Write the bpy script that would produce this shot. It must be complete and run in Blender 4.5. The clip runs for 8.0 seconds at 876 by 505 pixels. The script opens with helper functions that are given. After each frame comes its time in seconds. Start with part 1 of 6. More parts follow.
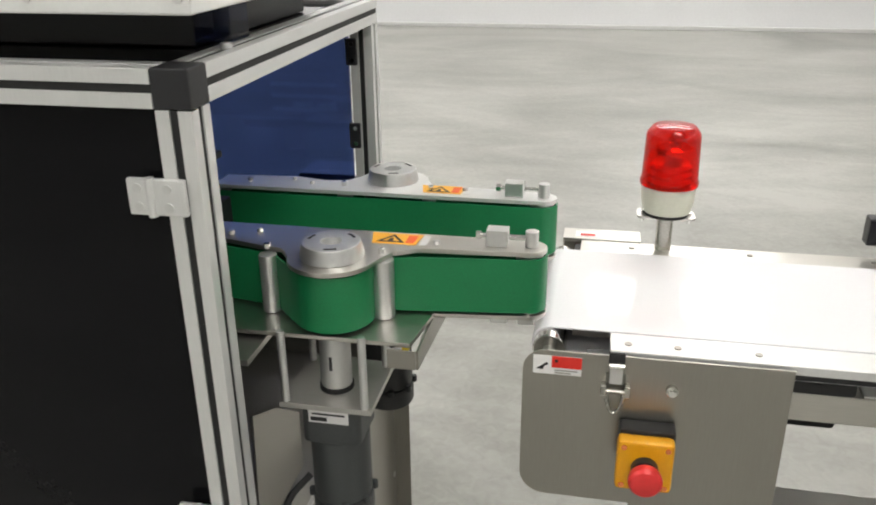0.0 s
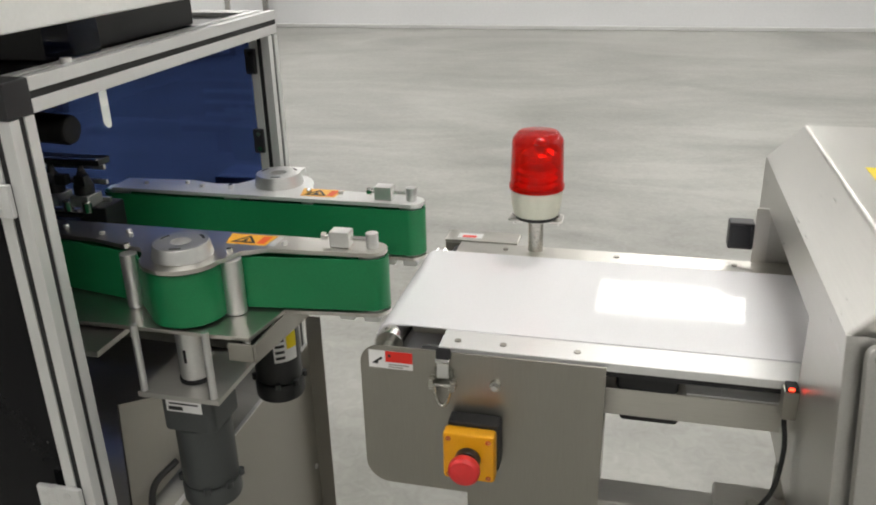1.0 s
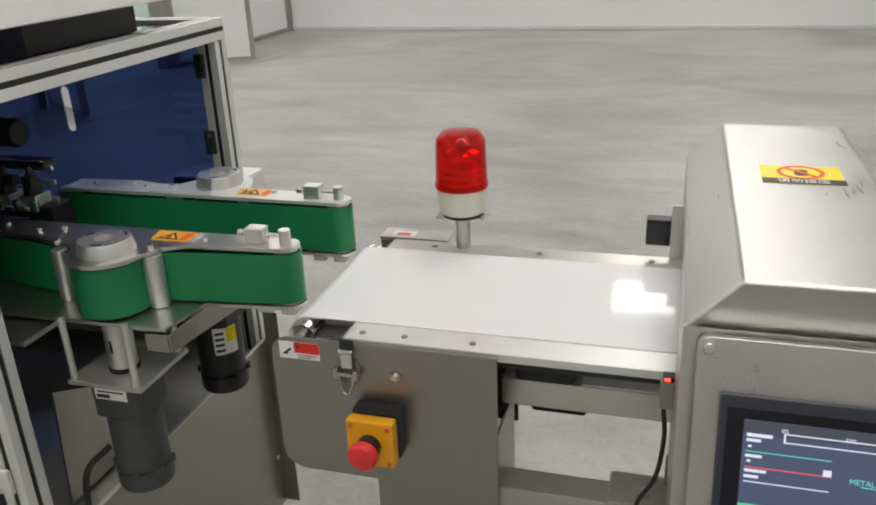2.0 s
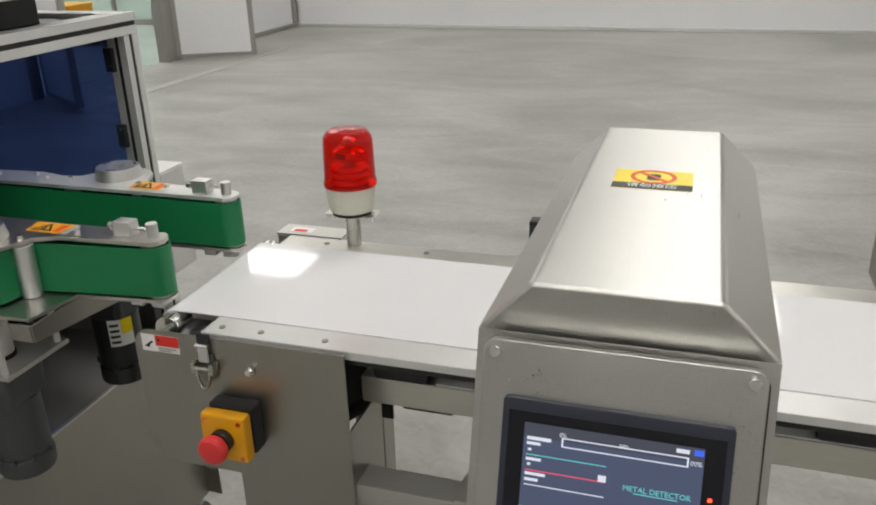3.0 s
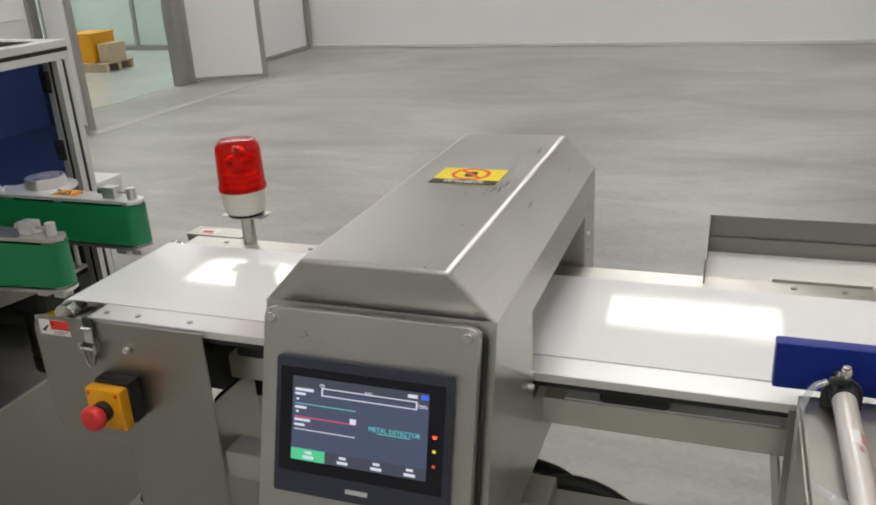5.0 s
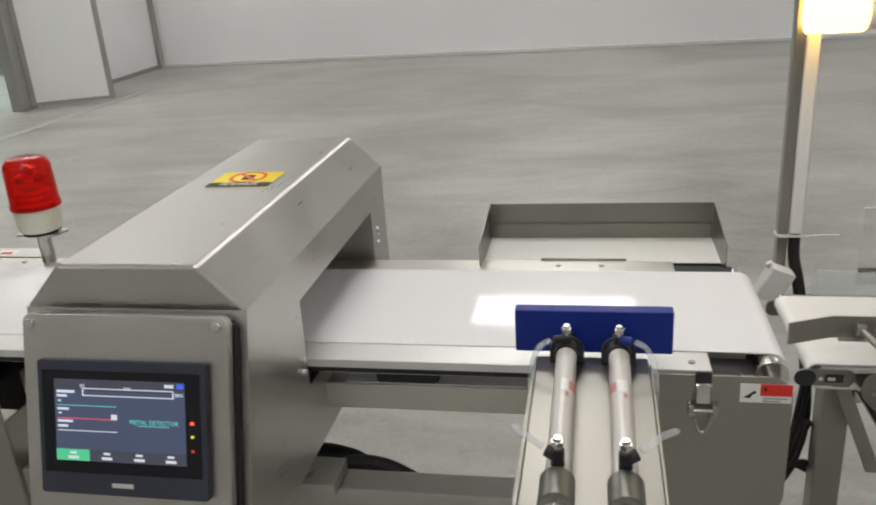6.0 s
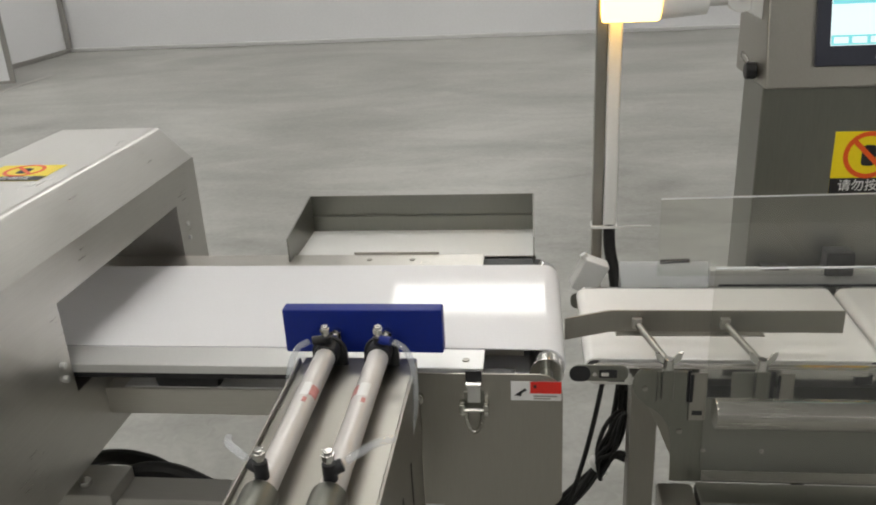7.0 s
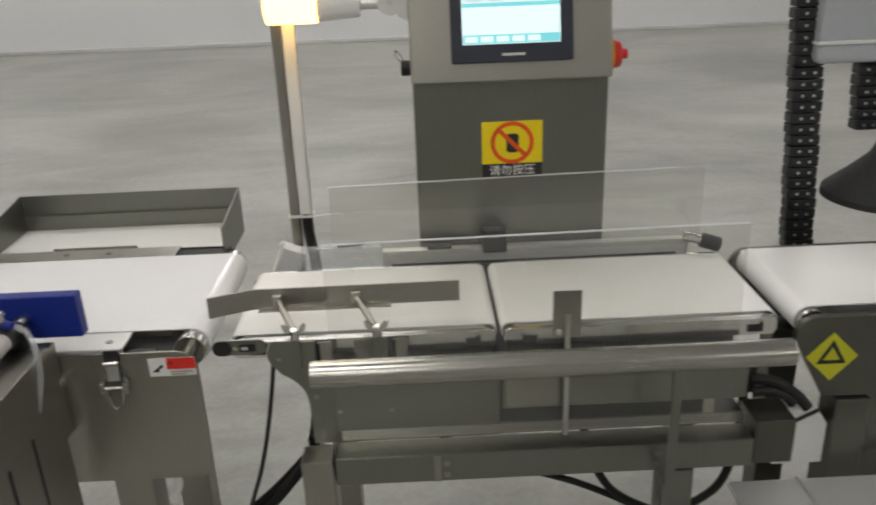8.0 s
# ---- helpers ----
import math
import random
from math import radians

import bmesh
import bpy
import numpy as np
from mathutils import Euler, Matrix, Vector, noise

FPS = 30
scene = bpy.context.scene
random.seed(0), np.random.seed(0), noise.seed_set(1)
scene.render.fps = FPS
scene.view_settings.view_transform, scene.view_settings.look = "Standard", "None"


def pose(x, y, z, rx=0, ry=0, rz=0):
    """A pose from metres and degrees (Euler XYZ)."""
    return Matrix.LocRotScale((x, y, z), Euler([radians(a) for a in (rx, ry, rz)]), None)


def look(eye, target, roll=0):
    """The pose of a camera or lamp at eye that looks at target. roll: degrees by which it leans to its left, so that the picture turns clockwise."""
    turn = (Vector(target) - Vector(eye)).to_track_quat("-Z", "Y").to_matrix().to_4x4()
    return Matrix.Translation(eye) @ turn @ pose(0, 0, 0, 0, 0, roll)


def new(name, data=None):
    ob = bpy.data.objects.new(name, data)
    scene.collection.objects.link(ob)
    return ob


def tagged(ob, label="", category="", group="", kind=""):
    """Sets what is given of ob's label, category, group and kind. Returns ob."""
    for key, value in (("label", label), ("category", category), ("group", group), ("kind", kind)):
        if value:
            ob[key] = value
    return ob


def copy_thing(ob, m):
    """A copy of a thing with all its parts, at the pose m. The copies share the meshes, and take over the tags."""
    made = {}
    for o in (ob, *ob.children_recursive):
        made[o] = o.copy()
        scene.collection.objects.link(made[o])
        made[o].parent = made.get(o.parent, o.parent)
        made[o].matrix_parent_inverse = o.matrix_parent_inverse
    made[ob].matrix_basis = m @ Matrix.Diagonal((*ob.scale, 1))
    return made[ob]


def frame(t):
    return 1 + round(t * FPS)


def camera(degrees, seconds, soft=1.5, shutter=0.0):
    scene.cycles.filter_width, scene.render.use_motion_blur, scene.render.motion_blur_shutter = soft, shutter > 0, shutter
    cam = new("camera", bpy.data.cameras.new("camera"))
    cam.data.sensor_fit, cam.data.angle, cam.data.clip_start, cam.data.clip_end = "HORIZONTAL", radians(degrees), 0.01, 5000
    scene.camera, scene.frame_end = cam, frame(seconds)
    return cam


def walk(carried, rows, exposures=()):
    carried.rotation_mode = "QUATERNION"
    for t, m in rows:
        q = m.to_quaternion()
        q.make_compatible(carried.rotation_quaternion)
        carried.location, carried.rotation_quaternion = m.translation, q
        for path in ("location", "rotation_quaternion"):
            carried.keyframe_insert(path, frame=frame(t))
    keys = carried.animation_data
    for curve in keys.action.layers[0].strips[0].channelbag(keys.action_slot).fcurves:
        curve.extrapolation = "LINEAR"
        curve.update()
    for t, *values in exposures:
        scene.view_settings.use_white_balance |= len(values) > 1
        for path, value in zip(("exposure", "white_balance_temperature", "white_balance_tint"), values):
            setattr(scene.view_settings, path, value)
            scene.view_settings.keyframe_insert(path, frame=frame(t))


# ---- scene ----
cam = camera(56.3, 8.0, soft=1.9, shutter=0.15)
PATH = [
    (0, (-0.003, 0.033, 1.312), (-0.37, 1.842, 0.541), -0.6),
    (0.5, (0.103, 0.042, 1.311), (-0.279, 1.849, 0.545), -0.6),
    (1, (0.261, 0.035, 1.33), (-0.195, 1.825, 0.563), -1.4),
    (1.2, (0.314, 0.033, 1.34), (-0.168, 1.812, 0.564), -1.8),
    (2.3, (0.487, 0.041, 1.329), (-0.056, 1.809, 0.569), -2.4),
    (2.5, (0.526, 0.065, 1.319), (-0.015, 1.833, 0.557), -2.2),
    (3, (0.648, 0.095, 1.33), (0.073, 1.852, 0.565), -1.6),
    (3.5, (0.699, 0.09, 1.331), (0.036, 1.818, 0.575), -1.8),
    (4, (0.802, 0.083, 1.333), (0.106, 1.803, 0.586), -2.4),
    (4.2, (0.835, 0.075, 1.334), (0.132, 1.793, 0.59), -2.6),
    (5.5, (1.034, 0.021, 1.336), (0.483, 1.81, 0.633), -3.9),
    (6, (1.121, 0.008, 1.326), (0.742, 1.839, 0.617), -4.0),
    (6.5, (1.224, 0.051, 1.316), (0.939, 1.89, 0.583), -3.3),
    (7, (1.323, 0.081, 1.31), (1.091, 1.921, 0.563), -3.0),
    (7.5, (1.422, 0.068, 1.306), (1.263, 1.919, 0.567), -3.4),
    (8, (1.654, 0.0, 1.302), (1.688, 1.855, 0.555), -2.2),
]
EXPOSURES = [(0.0, 0.40), (0.5, 0.30), (1.0, 0.12), (2.5, -0.12), (4.0, -0.25), (5.5, -0.26), (6.5, -0.31), (7.0, -0.34), (7.5, -0.37), (8.0, -0.37)]
walk(cam, [(t, look(eye, target, roll)) for t, eye, target, roll in PATH], EXPOSURES)

# ---- light ----
world = bpy.data.worlds.new("hall_air")
world.use_nodes = True
world.node_tree.nodes["Background"].inputs[0].default_value = (0.9, 0.95, 1.0, 1)
world.node_tree.nodes["Background"].inputs[1].default_value = 0.05
scene.world = world
PANEL_GLOW = 11.0

# ---- materials ----


def mat(name, color, rough=0.5, metal=0.0, **more):
    """A Principled material with two scales of variation in colour and gloss, and a fine bump."""
    m = bpy.data.materials.new(name)
    m.use_nodes = True
    nt = m.node_tree
    p = nt.nodes["Principled BSDF"]
    p.inputs["Metallic"].default_value = metal
    p.inputs["IOR"].default_value = more.get("ior", 1.45)
    p.inputs["Coat Weight"].default_value = more.get("coat", 0.0)
    p.inputs["Coat Roughness"].default_value = more.get("coat_rough", 0.05)
    p.inputs["Transmission Weight"].default_value = more.get("glass", 0.0)
    co = nt.nodes.new("ShaderNodeTexCoord")
    mp = nt.nodes.new("ShaderNodeMapping")
    mp.inputs["Scale"].default_value = more.get("stretch", (1, 1, 1))
    nt.links.new(co.outputs["Object"], mp.inputs["Vector"])
    fine = nt.nodes.new("ShaderNodeTexNoise")
    fine.inputs["Scale"].default_value = more.get("grain", 180.0)
    fine.inputs["Detail"].default_value = 3
    nt.links.new(mp.outputs[0], fine.inputs["Vector"])
    wide = nt.nodes.new("ShaderNodeTexNoise")
    wide.inputs["Scale"].default_value = more.get("blotch", 7.0)
    wide.inputs["Detail"].default_value = 5
    nt.links.new(co.outputs["Object"], wide.inputs["Vector"])
    both = nt.nodes.new("ShaderNodeMix")
    both.inputs[0].default_value = 0.5
    nt.links.new(fine.outputs["Fac"], both.inputs[2])
    nt.links.new(wide.outputs["Fac"], both.inputs[3])
    tone = nt.nodes.new("ShaderNodeMapRange")
    v = more.get("vary", 0.12)
    tone.inputs[1].default_value, tone.inputs[2].default_value = 0.3, 0.7
    tone.inputs[3].default_value, tone.inputs[4].default_value = 1 - v, 1 + v
    nt.links.new(both.outputs[0], tone.inputs[0])
    mul = nt.nodes.new("ShaderNodeVectorMath")
    mul.operation = "SCALE"
    mul.inputs[0].default_value = color
    nt.links.new(tone.outputs[0], mul.inputs["Scale"])
    nt.links.new(mul.outputs[0], p.inputs["Base Color"])
    gl = nt.nodes.new("ShaderNodeMapRange")
    gv = more.get("gloss_vary", 0.2)
    gl.inputs[1].default_value, gl.inputs[2].default_value = 0.3, 0.7
    gl.inputs[3].default_value, gl.inputs[4].default_value = rough * (1 - gv), min(1, rough * (1 + gv))
    nt.links.new(both.outputs[0], gl.inputs[0])
    nt.links.new(gl.outputs[0], p.inputs["Roughness"])
    if more.get("bump", 0.05):
        b = nt.nodes.new("ShaderNodeBump")
        b.inputs["Strength"].default_value = more.get("bump", 0.05)
        b.inputs["Distance"].default_value = 0.001
        nt.links.new(fine.outputs["Fac"], b.inputs["Height"])
        nt.links.new(b.outputs[0], p.inputs["Normal"])
    return m


def glow(name, color, strength):
    m = bpy.data.materials.new(name)
    m.use_nodes = True
    p = m.node_tree.nodes["Principled BSDF"]
    p.inputs["Base Color"].default_value = (*[c * 0.5 for c in color], 1)
    p.inputs["Roughness"].default_value = 0.25
    p.inputs["Emission Color"].default_value = (*color, 1)
    p.inputs["Emission Strength"].default_value = strength
    return m


def clear(name, tint, gloss=0.12, frost=0.03, milk=0.0, milk_color=(0.8, 0.82, 0.84)):
    """A thin clear sheet: what is behind it, and a Fresnel sheen."""
    m = bpy.data.materials.new(name)
    m.use_nodes = True
    nt = m.node_tree
    nt.nodes.remove(nt.nodes["Principled BSDF"])
    tr = nt.nodes.new("ShaderNodeBsdfTransparent")
    tr.inputs[0].default_value = (*tint, 1)
    go = nt.nodes.new("ShaderNodeBsdfGlossy")
    go.inputs["Roughness"].default_value = frost
    lw = nt.nodes.new("ShaderNodeLayerWeight")
    steep = nt.nodes.new("ShaderNodeMath")
    steep.operation, steep.inputs[1].default_value = "POWER", 5.0
    nt.links.new(lw.outputs["Facing"], steep.inputs[0])
    fr = nt.nodes.new("ShaderNodeMapRange")
    fr.inputs[3].default_value, fr.inputs[4].default_value = (gloss * 4 / (2 + gloss * 4)) ** 2, 0.9
    nt.links.new(steep.outputs[0], fr.inputs[0])
    mx = nt.nodes.new("ShaderNodeMixShader")
    nt.links.new(fr.outputs[0], mx.inputs[0])
    di = nt.nodes.new("ShaderNodeBsdfDiffuse")
    di.inputs[0].default_value = (*milk_color, 1)
    body = nt.nodes.new("ShaderNodeMixShader")
    body.inputs[0].default_value = milk
    nt.links.new(tr.outputs[0], body.inputs[1])
    nt.links.new(di.outputs[0], body.inputs[2])
    nt.links.new(body.outputs[0], mx.inputs[1])
    nt.links.new(go.outputs[0], mx.inputs[2])
    nt.links.new(mx.outputs[0], nt.nodes["Material Output"].inputs[0])
    return m


STEEL_X = mat("steel_brushed_along", (0.60, 0.58, 0.54), 0.33, 1.0, stretch=(0.04, 1, 1), grain=900, blotch=5, vary=0.07, bump=0.012)
STEEL_Y = mat("steel_brushed_across", (0.60, 0.58, 0.55), 0.30, 1.0, stretch=(1, 0.04, 1), grain=900, blotch=5, vary=0.07, bump=0.012)
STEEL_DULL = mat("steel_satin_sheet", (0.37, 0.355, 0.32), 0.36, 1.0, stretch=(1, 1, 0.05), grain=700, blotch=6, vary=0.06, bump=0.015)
STEEL_HOOD = mat("steel_hood_sheet", (0.53, 0.52, 0.495), 0.36, 1.0, stretch=(1, 0.05, 1), grain=420, blotch=8, vary=0.08, gloss_vary=0.30, bump=0.0)
# Satin steel darkened: dim reflections on weigher, column and tray sit in its colour.
STEEL_DARK = mat("steel_dark_and_shaded_sheet", (0.235, 0.235, 0.21), 0.34, 0.95, stretch=(1, 1, 0.05), grain=700, blotch=3, vary=0.08, bump=0.01)
STEEL_TUBE = mat("steel_drawn_tube", (0.48, 0.47, 0.43), 0.25, 1.0, stretch=(0.04, 1, 1), grain=700, blotch=5, vary=0.08, bump=0.01)
STEEL_SATIN = mat("steel_satin_tube", (0.44, 0.43, 0.40), 0.45, 0.65, stretch=(0.05, 1, 1), grain=600, blotch=6, vary=0.09, bump=0.02)
BRASS = mat("brass_fitting", (0.55, 0.40, 0.16), 0.30, 1.0, vary=0.08, bump=0.0)
# Same stainless with the outfeed's shade put into a darker base colour.
STEEL_SHADED = mat("steel_shaded_sheet", (0.135, 0.133, 0.115), 0.40, 0.9, stretch=(1, 1, 0.05), grain=600, blotch=4, vary=0.12, bump=0.01)
CHROME = mat("polished_steel", (0.72, 0.71, 0.69), 0.16, 1.0, vary=0.04, bump=0.0)
ALU = mat("anodised_aluminium", (0.72, 0.72, 0.71), 0.42, 0.6, stretch=(1, 1, 0.1), grain=500, vary=0.05, bump=0.03)
ALU_CAST = mat("turned_aluminium", (0.68, 0.68, 0.67), 0.34, 0.85, vary=0.05, bump=0.006)
CYLINDER = mat("satin_cylinder_tube", (0.66, 0.63, 0.61), 0.40, 0.45, stretch=(1, 0.1, 1), grain=500, vary=0.06, bump=0.0)
BELT = mat("white_pu_belt", (0.80, 0.795, 0.815), 0.50, 0.0, grain=320, blotch=4, vary=0.03, bump=0.0, coat=0.55, coat_rough=0.05, gloss_vary=0.15)
BELT_DULL = mat("white_weigher_belt", (0.82, 0.81, 0.79), 0.34, 0.0, grain=500, blotch=6, vary=0.05, bump=0.05)
GREEN = mat("green_pvc_belt", (0.008, 0.175, 0.062), 0.42, 0.0, grain=420, blotch=9, vary=0.14, bump=0.08)
BLACK = mat("black_plastic", (0.018, 0.018, 0.02), 0.42, vary=0.2)
RUBBER = mat("black_rubber", (0.012, 0.012, 0.012), 0.65, vary=0.25)
ACRYL_BLACK = mat("black_acrylic", (0.006, 0.006, 0.007), 0.07, vary=0.1, bump=0.0, blotch=3, ior=1.20)
MOTOR = mat("dark_grey_motor_paint", (0.048, 0.052, 0.052), 0.48, vary=0.15, grain=260, bump=0.12)
MOTOR_BLACK = mat("black_motor_paint", (0.02, 0.021, 0.022), 0.4, vary=0.2, grain=260, bump=0.1)
YELLOW = mat("yellow_plastic", (0.78, 0.36, 0.008), 0.38, vary=0.05)
RED = mat("red_plastic", (0.68, 0.035, 0.035), 0.38, vary=0.06)
CREAM = mat("cream_plastic", (0.60, 0.60, 0.50), 0.42, vary=0.05)
BULB_RED = mat("orange_reflector", (0.95, 0.30, 0.10), 0.12, 0.8, vary=0.1)
BLUE = mat("blue_nylon_plate", (0.003, 0.019, 0.215), 0.5, grain=240, vary=0.1, bump=0.1)
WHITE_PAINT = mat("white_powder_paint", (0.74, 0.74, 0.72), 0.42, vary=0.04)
WHITE_PLASTIC = mat("white_plastic", (0.80, 0.80, 0.78), 0.4, vary=0.03)
GREY_PAINT = mat("grey_robot_paint", (0.42, 0.43, 0.46), 0.4, vary=0.06)
WALL = mat("white_wall_panel", (0.78, 0.78, 0.79), 0.45, blotch=0.7, grain=40, vary=0.04, bump=0.02)
TRIM = mat("grey_aluminium_trim", (0.36, 0.35, 0.33), 0.45, 0.6, vary=0.08)
WALL_GREY = mat("grey_wall_paint", (0.45, 0.45, 0.44), 0.6, blotch=0.7, grain=40, vary=0.1, bump=0.02)
CEIL = mat("ceiling_panel_white", (0.75, 0.75, 0.76), 0.6, blotch=0.5, vary=0.04)
STICKER_WHITE = mat("white_label_film", (0.80, 0.79, 0.78), 0.4, vary=0.03)
STICKER_RED = mat("red_label_film", (0.72, 0.03, 0.02), 0.4, vary=0.04)
PRINT_FADED = mat("faded_red_print", (0.62, 0.26, 0.24), 0.45, vary=0.2, grain=300)
STICKER_YELLOW = mat("yellow_label_film", (0.88, 0.68, 0.01), 0.4, vary=0.04)
# Yellow film again, with the outfeed side's shade put into its tone.
STICKER_YELLOW_SHADED = mat("yellow_label_film_shaded", (0.52, 0.52, 0.02), 0.45, vary=0.08)
STICKER_ORANGE = mat("orange_label_film", (0.85, 0.42, 0.03), 0.4, vary=0.05)
STICKER_RING = mat("orange_red_print", (0.78, 0.10, 0.01), 0.45, vary=0.05)
INK = mat("black_print", (0.02, 0.02, 0.02), 0.5, vary=0.1)
PVC_TUBE = clear("clear_air_hose", (0.97, 0.98, 1.0), 0.10, 0.12, 0.22)
ACRYL_EDGE = clear("cut_acrylic_edge", (0.95, 0.96, 0.96), 0.12, 0.1, 0.75)
ACRYL_BLUE = clear("deep_blue_acrylic", (0.190, 0.245, 0.42), 0.10, 0.04)
DOME = clear("red_lamp_dome", (0.88, 0.10, 0.07), 0.11, 0.04, 0.18, (0.75, 0.014, 0.008))
LENS_RED = mat("red_inner_lens", (0.88, 0.03, 0.012), 0.12, glass=0.0, vary=0.2, bump=0.0, coat=0.6)
ACRYL_CLEAR = clear("clear_acrylic", (0.955, 0.955, 0.94), 0.12, 0.03, 0.022)
GLASS_GREEN = clear("greenish_glass", (0.86, 0.94, 0.90), 0.12, 0.02, 0.35, (0.72, 0.80, 0.76))
GREEN_FLOOR = mat("pale_green_epoxy", (0.48, 0.53, 0.50), 0.22, 0.0, grain=30, blotch=1.2, vary=0.06, bump=0.0)
FLOOR_LINE = mat("pale_floor_line", (0.40, 0.39, 0.365), 0.45, 0.0, grain=14, blotch=2.5, vary=0.22, bump=0.0)
CARDBOARD = mat("beige_cardboard", (0.52, 0.42, 0.28), 0.7, 0.0, grain=120, vary=0.1)
PANEL_LIGHT = glow("lamp_diffuser", (1.0, 0.98, 0.935), PANEL_GLOW)
SCREEN_BG = glow("screen_navy", (0.058, 0.072, 0.125), 1.0)
SCREEN_LINE = glow("screen_white", (0.60, 0.63, 0.72), 1.0)
SCREEN_RED = glow("screen_red", (0.75, 0.08, 0.13), 1.0)
SCREEN_CYAN = glow("screen_cyan", (0.12, 0.55, 0.55), 1.0)
SCREEN_GREEN = glow("screen_green", (0.08, 0.50, 0.25), 1.0)
SCREEN_GREY = glow("screen_grey", (0.05, 0.055, 0.075), 1.0)
SCREEN_BLUE = glow("screen_blue", (0.05, 0.12, 0.8), 1.0)
SCREEN_PALE = glow("screen_pale", (0.80, 0.97, 0.97), 1.1)
SCREEN_TEAL = glow("screen_teal", (0.22, 0.70, 0.75), 1.0)
LED_RED = glow("led_red", (1.0, 0.05, 0.02), 5.0)
LED_YELLOW = glow("led_yellow", (0.9, 0.75, 0.05), 0.8)
LED_DIM = glow("led_dim_red", (0.9, 0.10, 0.06), 0.5)
LAMP_WARM = glow("amber_lamp", (1.0, 0.58, 0.14), 8.0)
HMI_FRAME = mat("dark_slate_plastic", (0.030, 0.033, 0.050), 0.4, vary=0.1)
HMI_GLASS = mat("black_screen_glass", (0.008, 0.008, 0.012), 0.12, vary=0.1, bump=0.0)


def floor_material():
    """Grey epoxy over concrete: cloudy trowel streaks, worn lighter patches, half gloss."""
    m = bpy.data.materials.new("grey_epoxy_floor")
    m.use_nodes = True
    nt = m.node_tree
    p = nt.nodes["Principled BSDF"]
    co = nt.nodes.new("ShaderNodeTexCoord")
    layers = []
    for stretch, scale, detail, rot in (((0.55, 0.95, 1), 0.75, 8, 0.35), ((0.7, 1.5, 1), 1.9, 9, -0.25), ((1, 1, 1), 26, 6, 0)):
        mp = nt.nodes.new("ShaderNodeMapping")
        mp.inputs["Scale"].default_value = stretch
        mp.inputs["Rotation"].default_value = (0, 0, rot)
        nt.links.new(co.outputs["Object"], mp.inputs["Vector"])
        n = nt.nodes.new("ShaderNodeTexNoise")
        n.inputs["Scale"].default_value, n.inputs["Detail"].default_value = scale, detail
        n.inputs["Distortion"].default_value = 1.3
        nt.links.new(mp.outputs[0], n.inputs["Vector"])
        layers.append(n)
    add = nt.nodes.new("ShaderNodeMix")
    add.inputs[0].default_value = 0.5
    nt.links.new(layers[0].outputs["Fac"], add.inputs[2])
    nt.links.new(layers[1].outputs["Fac"], add.inputs[3])
    add2 = nt.nodes.new("ShaderNodeMix")
    add2.inputs[0].default_value = 0.15
    nt.links.new(add.outputs[0], add2.inputs[2])
    nt.links.new(layers[2].outputs["Fac"], add2.inputs[3])
    ramp = nt.nodes.new("ShaderNodeValToRGB")
    ramp.color_ramp.elements[0].position, ramp.color_ramp.elements[0].color = 0.37, (0.215, 0.213, 0.192, 1)
    ramp.color_ramp.elements[1].position, ramp.color_ramp.elements[1].color = 0.62, (0.435, 0.432, 0.405, 1)
    nt.links.new(add2.outputs[0], ramp.inputs[0])
    nt.links.new(ramp.outputs[0], p.inputs["Base Color"])
    r = nt.nodes.new("ShaderNodeMapRange")
    r.inputs[1].default_value, r.inputs[2].default_value, r.inputs[3].default_value, r.inputs[4].default_value = 0.35, 0.65, 0.34, 0.52
    nt.links.new(layers[1].outputs["Fac"], r.inputs[0])
    nt.links.new(r.outputs[0], p.inputs["Roughness"])
    b = nt.nodes.new("ShaderNodeBump")
    b.inputs["Strength"].default_value, b.inputs["Distance"].default_value = 0.12, 0.004
    nt.links.new(layers[1].outputs["Fac"], b.inputs["Height"])
    nt.links.new(b.outputs[0], p.inputs["Normal"])
    return m


FLOOR = floor_material()

# ---- mesh helpers ----


def box(x0, x1, y0, y1, z0, z1, bevel=0.0, bm=None, seg=2):
    """A block between two corners, its edges rounded by bevel."""
    b = bmesh.new()
    bmesh.ops.create_cube(b, size=1)
    bmesh.ops.scale(b, vec=(x1 - x0, y1 - y0, z1 - z0), verts=b.verts)
    bmesh.ops.translate(b, vec=((x0 + x1) / 2, (y0 + y1) / 2, (z0 + z1) / 2), verts=b.verts)
    if bevel:
        bmesh.ops.bevel(b, geom=b.edges, offset=bevel, segments=seg, affect="EDGES", profile=0.5)
    return joined(bm, b)


def joined(bm, b):
    if bm is None:
        return b
    me = bpy.data.meshes.new("t")
    b.to_mesh(me)
    bm.from_mesh(me)
    bpy.data.meshes.remove(me)
    b.free()
    return bm


